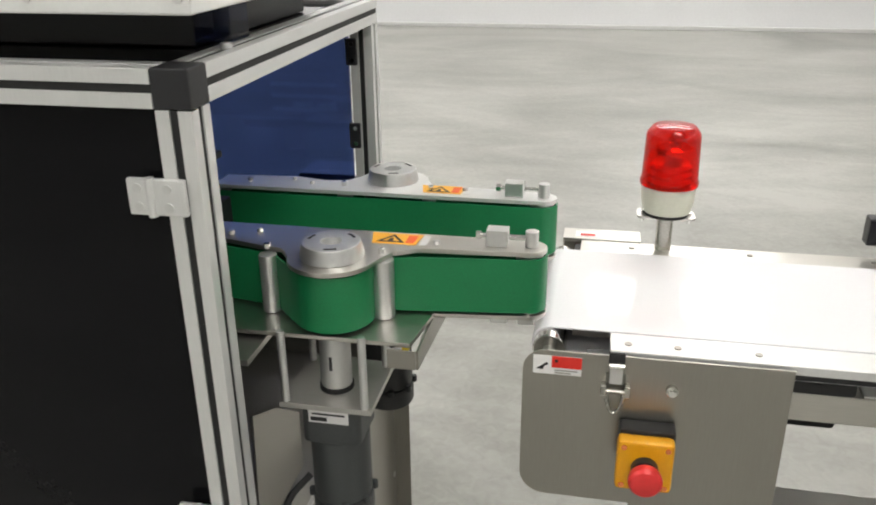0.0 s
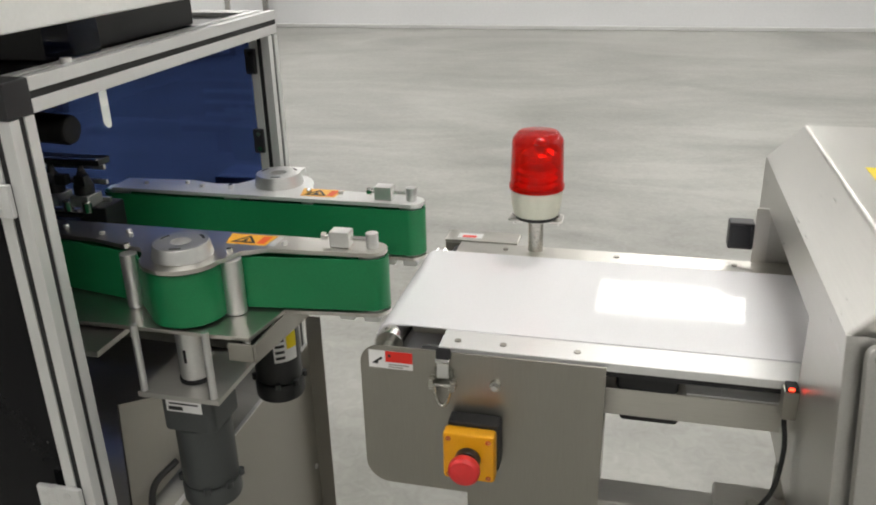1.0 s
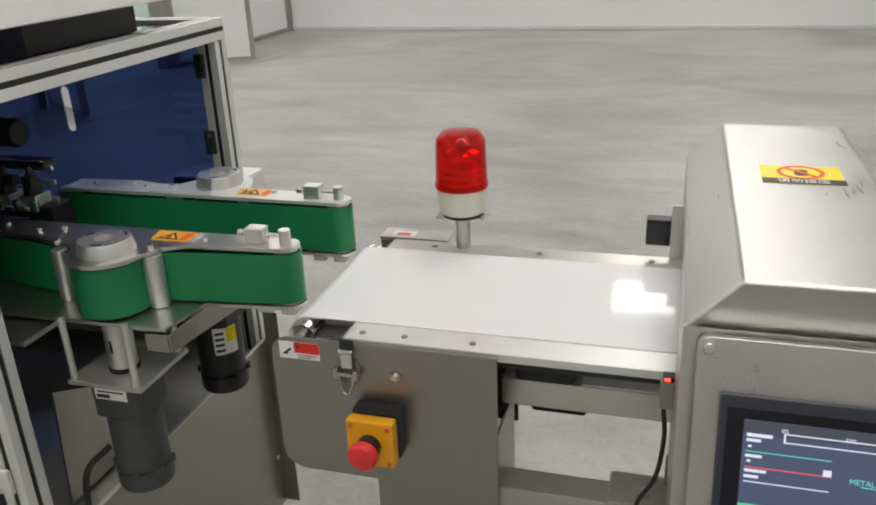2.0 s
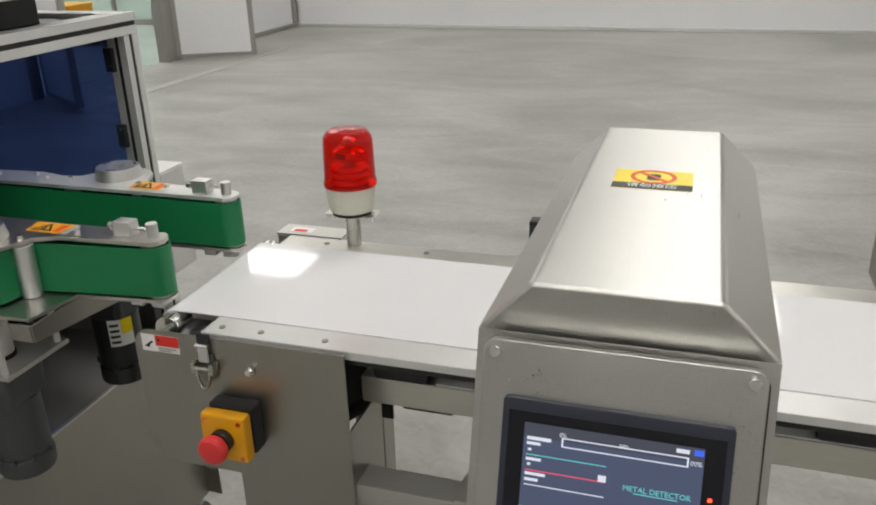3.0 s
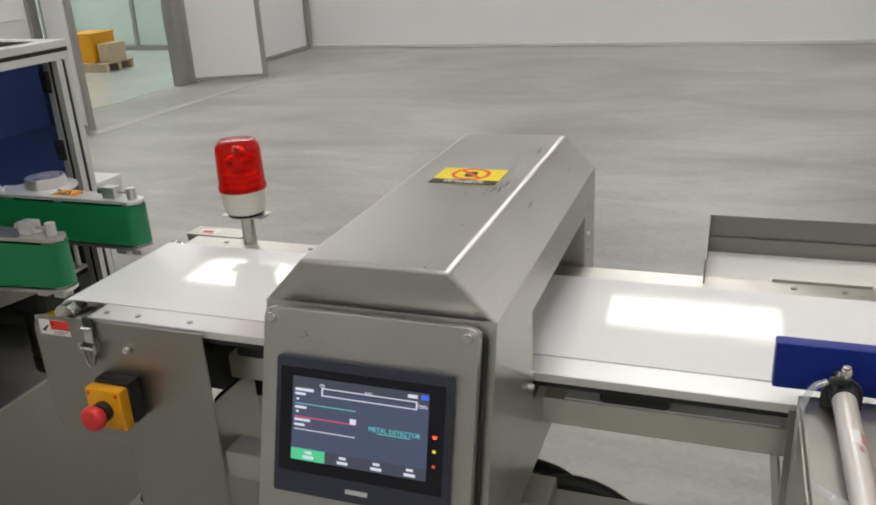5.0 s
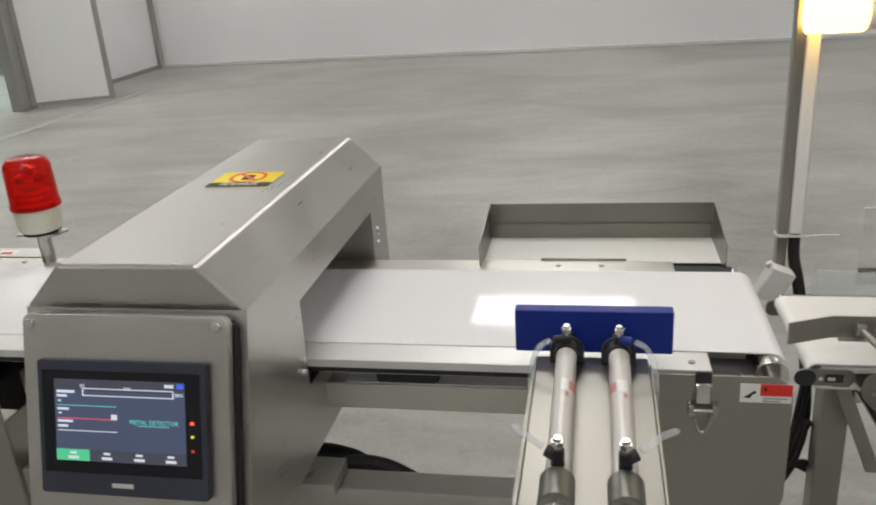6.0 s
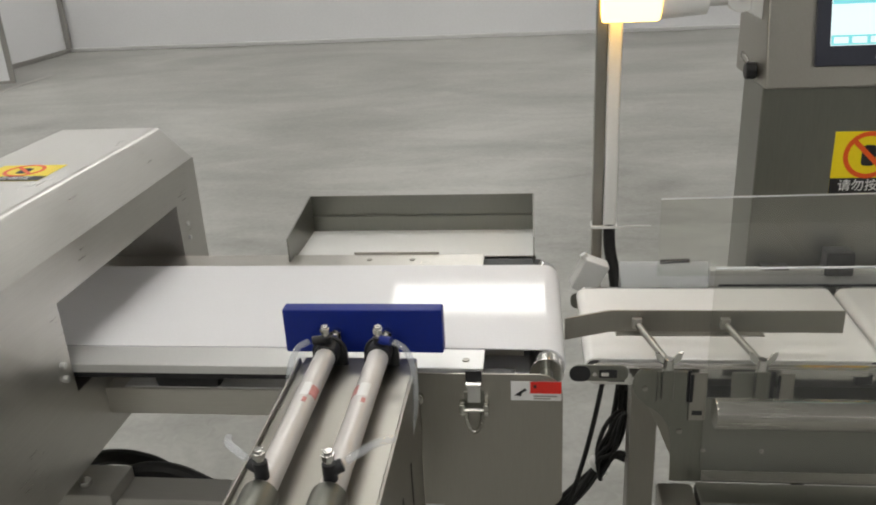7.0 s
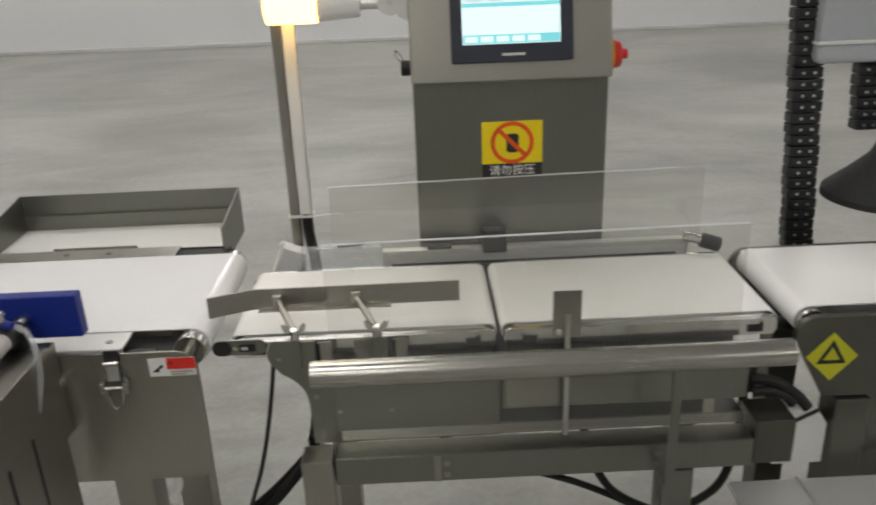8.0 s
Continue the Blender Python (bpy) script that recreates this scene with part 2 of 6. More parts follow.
def cyl(p, q, r, r2=None, n=32, bevel=0.0, bm=None):
    """A round bar from p to q."""
    p, q = Vector(p), Vector(q)
    b = bmesh.new()
    bmesh.ops.create_cone(b, cap_ends=True, segments=n, radius1=r, radius2=r if r2 is None else r2, depth=(q - p).length)
    if bevel:
        rims = [e for e in b.edges if any(len(f.verts) > 4 for f in e.link_faces)]
        bmesh.ops.bevel(b, geom=rims, offset=bevel, segments=2, affect="EDGES", profile=0.5)
    m = Matrix.Translation((p + q) / 2) @ (q - p).to_track_quat("Z", "Y").to_matrix().to_4x4()
    bmesh.ops.transform(b, matrix=m, verts=b.verts)
    return joined(bm, b)


def slab(outline, lo, hi, axis="z", bevel=0.0, bm=None, holes=()):
    """An outline of 2D points, thickened from lo to hi along an axis: (x, y) for z, (x, z) for y, (y, z) for x."""
    def at(u, v, w):
        return {"z": (u, v, w), "y": (u, w, v), "x": (w, u, v)}[axis]
    b = bmesh.new()
    loops = [outline, *holes]
    edges = []
    for loop in loops:
        vs = [b.verts.new(at(u, v, lo)) for u, v in loop]
        edges += [b.edges.new((vs[i], vs[(i + 1) % len(vs)])) for i in range(len(vs))]
    if holes:
        bmesh.ops.triangle_fill(b, use_beauty=True, edges=edges)
    else:
        b.faces.new(list(b.verts))
    ext = bmesh.ops.extrude_face_region(b, geom=list(b.faces))
    d = Vector(at(0, 0, hi)) - Vector(at(0, 0, lo))
    bmesh.ops.translate(b, vec=d, verts=[g for g in ext["geom"] if isinstance(g, bmesh.types.BMVert)])
    bmesh.ops.recalc_face_normals(b, faces=b.faces)
    if bevel:
        sharp = [e for e in b.edges if len(e.link_faces) == 2 and e.calc_face_angle(0) > 0.6]
        bmesh.ops.bevel(b, geom=sharp, offset=bevel, segments=2, affect="EDGES", profile=0.5)
    return joined(bm, b)


def hose(points, r, n=10, smooth=8, bm=None):
    """A round hose through points, by a Catmull-Rom line."""
    P = [Vector(p) for p in points]
    P = [2 * P[0] - P[1]] + P + [2 * P[-1] - P[-2]]
    line = []
    for i in range(1, len(P) - 2):
        for k in range(smooth):
            t = k / smooth
            a, b_, c, d = P[i - 1], P[i], P[i + 1], P[i + 2]
            line.append(0.5 * (2 * b_ + (c - a) * t + (2 * a - 5 * b_ + 4 * c - d) * t * t + (3 * b_ - a - 3 * c + d) * t ** 3))
    line.append(P[-2])
    b = bmesh.new()
    rings, up = [], Vector((0.13, 0.31, 0.94))
    for i, c in enumerate(line):
        w = (line[min(i + 1, len(line) - 1)] - line[max(i - 1, 0)]).normalized()
        u = w.cross(up).normalized()
        v = w.cross(u)
        up = -v if v.dot(up) < 0 else v
        rings.append([b.verts.new(c + r * (math.cos(a) * u + math.sin(a) * v)) for a in (2 * math.pi * k / n for k in range(n))])
    for A, B in zip(rings, rings[1:]):
        for k in range(n):
            b.faces.new((A[k], A[(k + 1) % n], B[(k + 1) % n], B[k]))
    b.faces.new(rings[0][::-1])
    b.faces.new(rings[-1])
    bmesh.ops.recalc_face_normals(b, faces=b.faces)
    return joined(bm, b)


def lathe(profile, x, y, n=40, bm=None):
    """Turns (radius, z) pairs about the upright axis through x, y."""
    b = bmesh.new()
    rings = [[b.verts.new((x + r * math.cos(2 * math.pi * k / n), y + r * math.sin(2 * math.pi * k / n), z)) for k in range(n)] for r, z in profile]
    for A, B in zip(rings, rings[1:]):
        for k in range(n):
            b.faces.new((A[k], A[(k + 1) % n], B[(k + 1) % n], B[k]))
    b.faces.new(rings[0][::-1])
    b.faces.new(rings[-1])
    bmesh.ops.recalc_face_normals(b, faces=b.faces)
    return joined(bm, b)


def arc(cx, cy, r, a0, a1, n=10):
    return [(cx + r * math.cos(radians(a0 + (a1 - a0) * k / n)), cy + r * math.sin(radians(a0 + (a1 - a0) * k / n))) for k in range(n + 1)]


def rounded(x0, x1, y0, y1, r, n=5):
    return arc(x1 - r, y1 - r, r, 0, 90, n) + arc(x0 + r, y1 - r, r, 90, 180, n) + arc(x0 + r, y0 + r, r, 180, 270, n) + arc(x1 - r, y0 + r, r, 270, 360, n)


def finish(ob, bm, material):
    bmesh.ops.recalc_face_normals(bm, faces=bm.faces)
    for f in bm.faces:
        f.smooth = True
    for e in bm.edges:
        if len(e.link_faces) == 2 and e.calc_face_angle(0) > radians(32):
            e.smooth = False
    bm.to_mesh(ob.data)
    bm.free()
    ob.data.materials.append(material)
    if len(ob.data.polygons) > 6:
        even = ob.modifiers.new("even_shading", "WEIGHTED_NORMAL")
        even.keep_sharp, even.weight = True, 100
    return ob


def part(name, bm, material, parent, label=""):
    """One mesh under a thing or a part."""
    ob = finish(new(name, bpy.data.meshes.new(name)), bm, material)
    ob.parent = parent
    at = parent.matrix_basis.copy() if parent.parent is None else parent.parent.matrix_basis @ parent.matrix_parent_inverse @ parent.matrix_basis
    ob.matrix_parent_inverse = at.inverted()
    return tagged(ob, label)


def thing(name, at, label, category, group="", kind=""):
    ob = new(name)
    ob.empty_display_size = 0.05
    ob.matrix_basis = Matrix.Translation(at)
    return tagged(ob, label, category, group, kind)


def solid(name, bm, material, label="", category="", kind="", group=""):
    return tagged(finish(new(name, bpy.data.meshes.new(name)), bm, material), label, category, group, kind)


def letters(text, size, m, depth=0.0004):
    """The mesh of a word in the built-in font, centred, laid flat in x and y, then moved by m."""
    cu = bpy.data.curves.new("t", "FONT")
    cu.body, cu.size, cu.align_x, cu.align_y, cu.extrude = text, size, "CENTER", "CENTER", depth
    cu.resolution_u = 2
    ob = new("t", cu)
    me = bpy.data.meshes.new_from_object(ob.evaluated_get(bpy.context.evaluated_depsgraph_get()))
    bpy.data.objects.remove(ob)
    bpy.data.curves.remove(cu)
    b = bmesh.new()
    b.from_mesh(me)
    bpy.data.meshes.remove(me)
    bmesh.ops.transform(b, matrix=m, verts=b.verts)
    return b


def screw(parent, p, axis, r=0.005, h=0.003, name="screw", material=None):
    """A socket-head screw that stands h proud along an axis direction."""
    p, a = Vector(p), Vector(axis)
    b = cyl(p - a * 0.002, p + a * h, r, n=16, bevel=r * 0.15)
    cyl(p + a * (h - 0.0004), p + a * (h + 0.0004), r * 0.5, n=6, bm=b)
    return part(name, b, material or ALU_CAST, parent)

# ---- the hall ----
XW, XE, YN, YS, HC = -4.55, 9.0, 10.2, -6.0, 3.6
solid("floor", box(-12.0, XE + 0.2, YS - 0.2, YN + 0.2, -0.1, 0.0), FLOOR, "grey epoxy concrete floor, cloudy and half glossy", "floor", "structure")
solid("wall_north", box(-12.0, XE + 0.2, YN, YN + 0.12, 0.0, HC), WALL, "white sandwich panel wall", "wall", "structure")
solid("wall_east", box(XE, XE + 0.12, YS, YN, 0.0, HC), WALL, "white sandwich panel wall", "wall", "structure")
# Unseen walls; their grey is chosen for what the steel and acrylic reflect.
solid("wall_south", box(-12.0, XE + 0.2, YS - 0.12, YS, 0.0, HC), WALL_GREY, "unseen closing wall, its grey set for reflections", "wall", "structure")
solid("wall_far_west", box(-12.12, -12.0, YS, YN, 0.0, HC), WALL, "white wall of the next room", "wall", "structure")
ww = box(XW - 0.08, XW, 7.55, YN, 0.0, HC)
box(XW - 0.08, XW, 5.45, 7.55, 2.4, HC, bm=ww)
solid("wall_west", ww, WALL, "white partition wall with a wide doorway", "wall", "structure")
solid("wall_middle_west", box(XW - 0.08, XW, 1.0, 5.45, 0.0, HC), WALL, "white partition wall beside the doorway", "wall", "structure")
# Split off unseen, grey so the black acrylic mirrors a darker wall.
solid("wall_southwest", box(XW - 0.08, XW, YS, 1.0, 0.0, HC), WALL_GREY, "unseen closing wall, its grey set for reflections", "wall", "structure")
solid("ceiling", box(-12.12, XE + 0.2, YS - 0.12, YN + 0.2, HC, HC + 0.1), CEIL, "white panel ceiling", "ceiling", "structure")
solid("baseboard_north", slab([(XW, YN - 0.035), (XE, YN - 0.035), (XE, YN), (XW, YN)], 0.0, 0.045, bevel=0.006), ALU, "pale aluminium cove at the wall's foot", "skirting", "structure")
solid("baseboard_west", slab([(XW, 7.62), (XW + 0.03, 7.62), (XW + 0.03, YN - 0.036), (XW, YN - 0.036)], 0.0, 0.05, bevel=0.006), TRIM, "grey aluminium cove at the wall's foot", "skirting", "structure")
solid("trim_corner", slab(rounded(XW, XW + 0.06, YN - 0.1, YN - 0.037, 0.012), 0.05, HC), TRIM, "grey aluminium corner strip", "trim", "structure")

def door_leaf(hinge, free, label):
    """An open leaf with aluminium stiles, from the hinge to its free edge."""
    h, f = Vector((*hinge, 0)), Vector((*free, 0))
    d, w = (f - h).normalized(), (f - h).length
    leaf = thing("door_1", h, label, "door", kind="structure")
    place = Matrix.Translation(h) @ Matrix.Rotation(math.atan2(d.y, d.x), 4, "Z")
    for name, b, m in (("panel", box(0.05, w - 0.05, -0.02, 0.02, 0.06, 2.3), WALL), ("stile", box(0, 0.05, -0.025, 0.025, 0.03, 2.35, 0.006), TRIM),
                       ("stile", box(w - 0.05, w, -0.025, 0.025, 0.03, 2.35, 0.006), TRIM), ("bottom_rail", box(0.05, w - 0.05, -0.024, 0.024, 0.03, 0.06, 0.004), TRIM),
                       ("top_rail", box(0.05, w - 0.05, -0.024, 0.024, 2.3, 2.35, 0.004), TRIM)):
        bmesh.ops.transform(b, matrix=place, verts=b.verts)
        part(name, b, m, leaf)


door_leaf((-4.53, 7.46), (-3.80, 7.80), "white door leaf in grey aluminium stiles, standing open")
door_leaf((-4.50, 5.58), (-3.85, 5.18), "second white door leaf, standing open on the hall side")
frame_ob = thing("door_frame", (XW, 6.5, 0), "grey aluminium frame of the wide doorway", "door frame", kind="structure")
part("post", box(XW - 0.1, XW + 0.03, 7.30, 7.55, 0.0, 2.4, 0.01), TRIM, frame_ob)
part("post", box(XW - 0.1, XW + 0.03, 5.45, 5.55, 0.0, 2.4, 0.01), TRIM, frame_ob)
part("head", box(XW - 0.1, XW + 0.03, 5.55, 7.30, 2.3, 2.4, 0.01), TRIM, frame_ob)

screen_wall = thing("window_1", (-7.6, 10.1, 0), "greenish glass partition in the room beyond the doorway", "glass partition", kind="structure")
for k in range(6):
    part("pane", box(-4.9 - 1.2 * k - 1.17, -4.9 - 1.2 * k - 0.03, 10.09, 10.10, 0.08, 2.6), GLASS_GREEN, screen_wall).visible_shadow = False
    part("mullion", box(-4.93 - 1.2 * k, -4.87 - 1.2 * k, 10.07, 10.12, 0.0, 2.7, 0.004), TRIM, screen_wall)
part("sill", box(-12.0, -4.65, 10.06, 10.13, 0.0, 0.08, 0.004), TRIM, screen_wall)

solid("floor_2", box(-12.0, XW - 0.08, YS, YN - 0.14, 0.0, 0.004), GREEN_FLOOR, "pale green glossy floor of the next room", "floor", "structure")
# Thin pale strip of uneven tone laid on the floor.
line = slab([(-3.93, 5.15), (-3.80, 5.15), (-3.725, 8.40), (-3.80, 8.40)], 0.0, 0.003)
solid("trim_floor_line", line, FLOOR_LINE, "pale line on the grey floor before the doorway", "floor line", "structure")
pallet = thing("pallet", (-6.5, 8.35, 0), "beige wooden pallet on the green floor of the next room", "pallet")
for k in range(3):
    part("runner", box(-6.80, -6.20, 8.10 + 0.22 * k, 8.16 + 0.22 * k, 0.0045, 0.09, 0.004), CARDBOARD, pallet)
for k in range(5):
    part("deck_board", box(-6.80 + 0.125 * k, -6.70 + 0.125 * k, 8.08, 8.62, 0.0902, 0.11, 0.003), CARDBOARD, pallet)
crate = thing("storage_bin", (-6.55, 8.35, 0.11), "yellow plastic storage bin on a pallet in the next room", "bin")
part("bin", slab(rounded(-6.76, -6.38, 8.14, 8.56, 0.03), 0.111, 0.43, bevel=0.01), YELLOW, crate, "yellow plastic bin")
part("rim", slab(rounded(-6.775, -6.365, 8.125, 8.575, 0.035), 0.4305, 0.46, bevel=0.006), YELLOW, crate)
sack = thing("carton", (-6.3, 8.35, 0.11), "beige cardboard carton beside the yellow bin on the pallet", "box")
part("body", box(-6.36, -6.20, 8.2, 8.5, 0.1105, 0.33, 0.004), CARDBOARD, sack)
part("tape", box(-6.361, -6.199, 8.33, 8.37, 0.330, 0.3308), STICKER_WHITE, sack)

# Ceiling lamps: white troffers in rows
lamp = thing("ceiling_light", (0.74, 6.93, HC), "white rectangular ceiling lamp, switched on", "ceiling lamp", "ceiling lamps")
fr = slab(rounded(-0.02, 1.50, 6.59, 7.27, 0.01), HC - 0.05, HC - 0.002, holes=[rounded(0.01, 1.47, 6.62, 7.24, 0.005)])
part("frame", fr, WHITE_PAINT, lamp)
part("diffuser", box(0.012, 1.468, 6.622, 7.238, HC - 0.045, HC - 0.03), PANEL_LIGHT, lamp, "glowing white diffuser")
# Only two at y 6.93 follow belt reflections; the rest are added unseen.
for x in (-3.70, 0.74, 5.18):
    for y in (9.3, 6.93, 4.6, 2.2, -0.2, -2.6, -5.0):
        if (x, y) != (0.74, 6.93):
            copy_thing(lamp, pose(x, y, HC))
# Unseen lamps added to brighten the room past the doorway.
copy_thing(lamp, pose(-7.0, 8.0, HC))
copy_thing(lamp, pose(-7.0, 4.0, HC))
copy_thing(lamp, pose(-7.0, 6.0, HC))
copy_thing(lamp, pose(-7.0, 9.3, HC))
copy_thing(lamp, pose(-9.6, 9.3, HC))
copy_thing(lamp, pose(-9.6, 8.0, HC))
copy_thing(lamp, pose(-9.6, 5.0, HC))

# ---- metal detector conveyor ----
BZ = 0.812          # top of the belt
BY0, BY1 = 0.987, 1.255
conv = thing("belt_conveyor", (0.65, 1.12, 0), "stainless steel belt conveyor with a glossy white belt", "conveyor")


def belt_loop(x0, x1, y0, y1, top, r, thick=0.002, n=10):
    """A flat belt round two rollers."""
    outer = arc(x1 - r, top - r, r, 90, -90, n) + arc(x0 + r, top - r, r, 270, 90, n)
    inner = arc(x1 - r, top - r, r - thick, 90, -90, n) + arc(x0 + r, top - r, r - thick, 270, 90, n)
    b = bmesh.new()
    ring = [[b.verts.new((x, y, z)) for x, z in loop] for loop, y in ((outer, y0), (outer, y1), (inner, y1), (inner, y0))]
    n_ = len(outer)
    for j in range(4):
        A, B = ring[j], ring[(j + 1) % 4]
        for i in range(n_):
            b.faces.new((A[i], A[(i + 1) % n_], B[(i + 1) % n_], B[i]))
    bmesh.ops.recalc_face_normals(b, faces=b.faces)
    return b


part("belt", belt_loop(-0.072, 1.362, BY0, BY1, BZ, 0.024), BELT, conv, "glossy white belt")
for x in (-0.048, 1.338):
    r_ = part("roller", cyl((x, BY0 - 0.02, BZ - 0.024), (x, BY1 + 0.02, BZ - 0.024), 0.0215, bevel=0.002), CHROME, conv, "polished end roller")
    part("roller_axle", cyl((x, BY0 - 0.045, BZ - 0.024), (x, BY1 + 0.045, BZ - 0.024), 0.008), STEEL_DARK, conv)
part("slider_bed", box(-0.02, 1.31, BY0 + 0.004, BY1 - 0.004, BZ - 0.012, BZ - 0.0025), STEEL_X, conv)


def edge_strip(y0, y1, x0, x1, inner_up):
    """A folded cover strip beside the belt: flat top, turned-down outer lip."""
    b = box(x0, x1, y0, y1, BZ - 0.004, BZ - 0.001, 0.0008)
    lip = y0 if inner_up else y1
    box(x0, x1, lip - 0.0012, lip + 0.0012, BZ - 0.013, BZ - 0.0015, 0.0004, bm=b)
    return b


near = part("side_strip", edge_strip(0.940, BY0 - 0.001, 0.028, 1.262, True), ALU, conv, "bright folded steel edge strip")
far = part("side_strip", edge_strip(BY1 + 0.001, 1.302, -0.02, 1.245, False), STEEL_X, conv, "bright folded steel edge strip")
for x in (0.05, 0.11, 0.205, 1.24):
    part("rivet", cyl((x, 0.958, BZ - 0.002), (x, 0.958, BZ + 0.0006), 0.0045, n=16, bevel=0.0004), STEEL_DULL, near)
for x in (0.06, 0.24, 0.42, 1.06, 1.13):
    part("rivet", cyl((x, 1.28, BZ - 0.002), (x, 1.28, BZ + 0.0006), 0.0045, n=16, bevel=0.0004), STEEL_DULL, far)
part("side_rail", box(0.0, 1.30, 0.9425, 0.962, BZ - 0.0225, BZ - 0.0135, 0.0015), BLACK, conv, "black guide rail under the edge strip")
part("side_rail", box(-0.03, 1.32, 1.258, 1.298, BZ - 0.03, BZ - 0.006, 0.002), BLACK, conv, "black guide rail under the edge strip")
part("end_cover", box(1.247, 1.335, 1.258, 1.290, BZ - 0.018, BZ - 0.004, 0.003), BLACK, conv, "black far end cover")
for y in (0.995, 1.205):
    part("frame_tube", box(0.235, 1.05, y, y + 0.05, 0.700, 0.742, 0.004), STEEL_X, conv, "square stainless frame tube")
part("tube_cover", box(0.768, 1.039, 0.996, 1.044, 0.7425, 0.7450, 0.0006), ALU, conv, "bright cover strip on the tube")
part("inner_strip", box(0.700, 1.039, 0.974, 0.9845, BZ - 0.030, BZ - 0.0225, 0.001), ALU, conv, "pale inner belt guide")
# Black sheet added so the open drive cover looks dark inside.
part("dark_fill_sheet", box(-0.050, 0.238, 1.100, 1.105, 0.602, 0.785, 0.001), RUBBER, conv, "black sheet added for the dark inside of the drive cover")
for y in (0.94, 1.25):
    part("lower_tube", box(0.238, 1.05, y, y + 0.05, 0.552, 0.600, 0.004), STEEL_SATIN, conv, "square stainless lower tube")
for x in (0.29, 0.96):
    c = box(x - 0.012, x + 0.012, 1.262, 1.288, 0.600, 0.628, 0.003)
    part("cable_clip", c, BLACK, conv)
part("belt_tracker", box(0.815, 0.905, 0.99, 1.05, 0.7455, 0.778, 0.006), BLACK, conv, "black plastic tracker block under the belt")
part("belt_tracker", box(0.255, 0.335, 0.99, 1.06, 0.7425, 0.782, 0.006), BLACK, conv, "black plastic tracker block under the belt")
# Black block added to darken the dim space under the infeed belt.
part("dark_fill_block", box(0.262, 0.345, 1.075, 1.195, 0.640, 0.786, 0.006), RUBBER, conv, "black block added for the dark space under the belt")
part("drive_hose", hose([(0.262, 1.06, 0.760), (0.250, 1.06, 0.722), (0.239, 1.06, 0.690), (0.223, 1.06, 0.664), (0.197, 1.06, 0.640), (0.165, 1.06, 0.616), (0.155, 1.06, 0.605)], 0.0105), RUBBER, conv, "thick black hose into the drive cover")
part("tube_cover", box(0.345, 0.461, 0.996, 1.044, 0.7425, 0.7450, 0.0006), ALU, conv, "bright cover strip on the tube")
part("bright_bracket", box(0.915, 0.94, 1.02, 1.05, 0.7455, 0.785, 0.003), STEEL_X, conv)


def drive_box(x0, x1, cut0, left_round):
    """A sheet-steel drive cover; on the infeed side its front runs down into the leg."""
    r = 0.034
    if left_round:
        front = arc(x0 + r, 0.590 + r, r, 180, 270, 8) + [(cut0, 0.590), (cut0, 0.04), (x1, 0.04), (x1, 0.808), (x0 + 0.03, 0.808)] + arc(x0 + 0.028, 0.808 - 0.028, 0.028, 90, 180, 6)[1:]
    else:
        front = [(x0, 0.614)] + arc(x1 - 0.022, 0.614 + 0.022, 0.022, 270, 360, 8) + arc(x1 - 0.028, 0.808 - 0.028, 0.028, 0, 90, 6) + [(x0, 0.808)]
    part("front_panel", slab(front, 0.931, 0.934, "y", bevel=0.0008), STEEL_DULL, conv, "satin stainless drive cover")
    part("back_panel", box(x0 + 0.03, x1 - 0.03, 1.306, 1.309, 0.735, 0.806, 0.0008), STEEL_DULL, conv)
    part("inner_panel", box((x1 - 0.003) if left_round else x0, x1 if left_round else x0 + 0.003, 0.9345, 1.045 if left_round else 1.26, 0.04 if left_round else 0.616, 0.69), STEEL_DULL, conv)
    part("drive_motor", cyl(((x0 + x1) / 2, 0.96, 0.700), ((x0 + x1) / 2, 1.20, 0.700), 0.045, bevel=0.004), MOTOR_BLACK, conv, "black drive motor under the belt")


drive_box(-0.078, 0.243, 0.066, True)
drive_box(1.040, 1.357, 0, False)
for x, y in ((1.20, 0.97), (1.20, 1.21), (0.12, 1.21)):
    lg_ = part("leg", box(x, x + 0.055, y, y + 0.05, 0.02, 0.66, 0.004), STEEL_DULL, conv, "square stainless leg")
    part("levelling_foot", cyl((x + 0.027, y + 0.025, 0.0), (x + 0.027, y + 0.025, 0.03), 0.026, 0.014), BLACK, lg_)
part("drain_hose", hose([(1.262, 0.965, 0.60), (1.275, 0.955, 0.622), (1.292, 0.95, 0.618), (1.298, 0.95, 0.59), (1.285, 0.955, 0.56)], 0.006), WHITE_PLASTIC, conv, "short white hose")


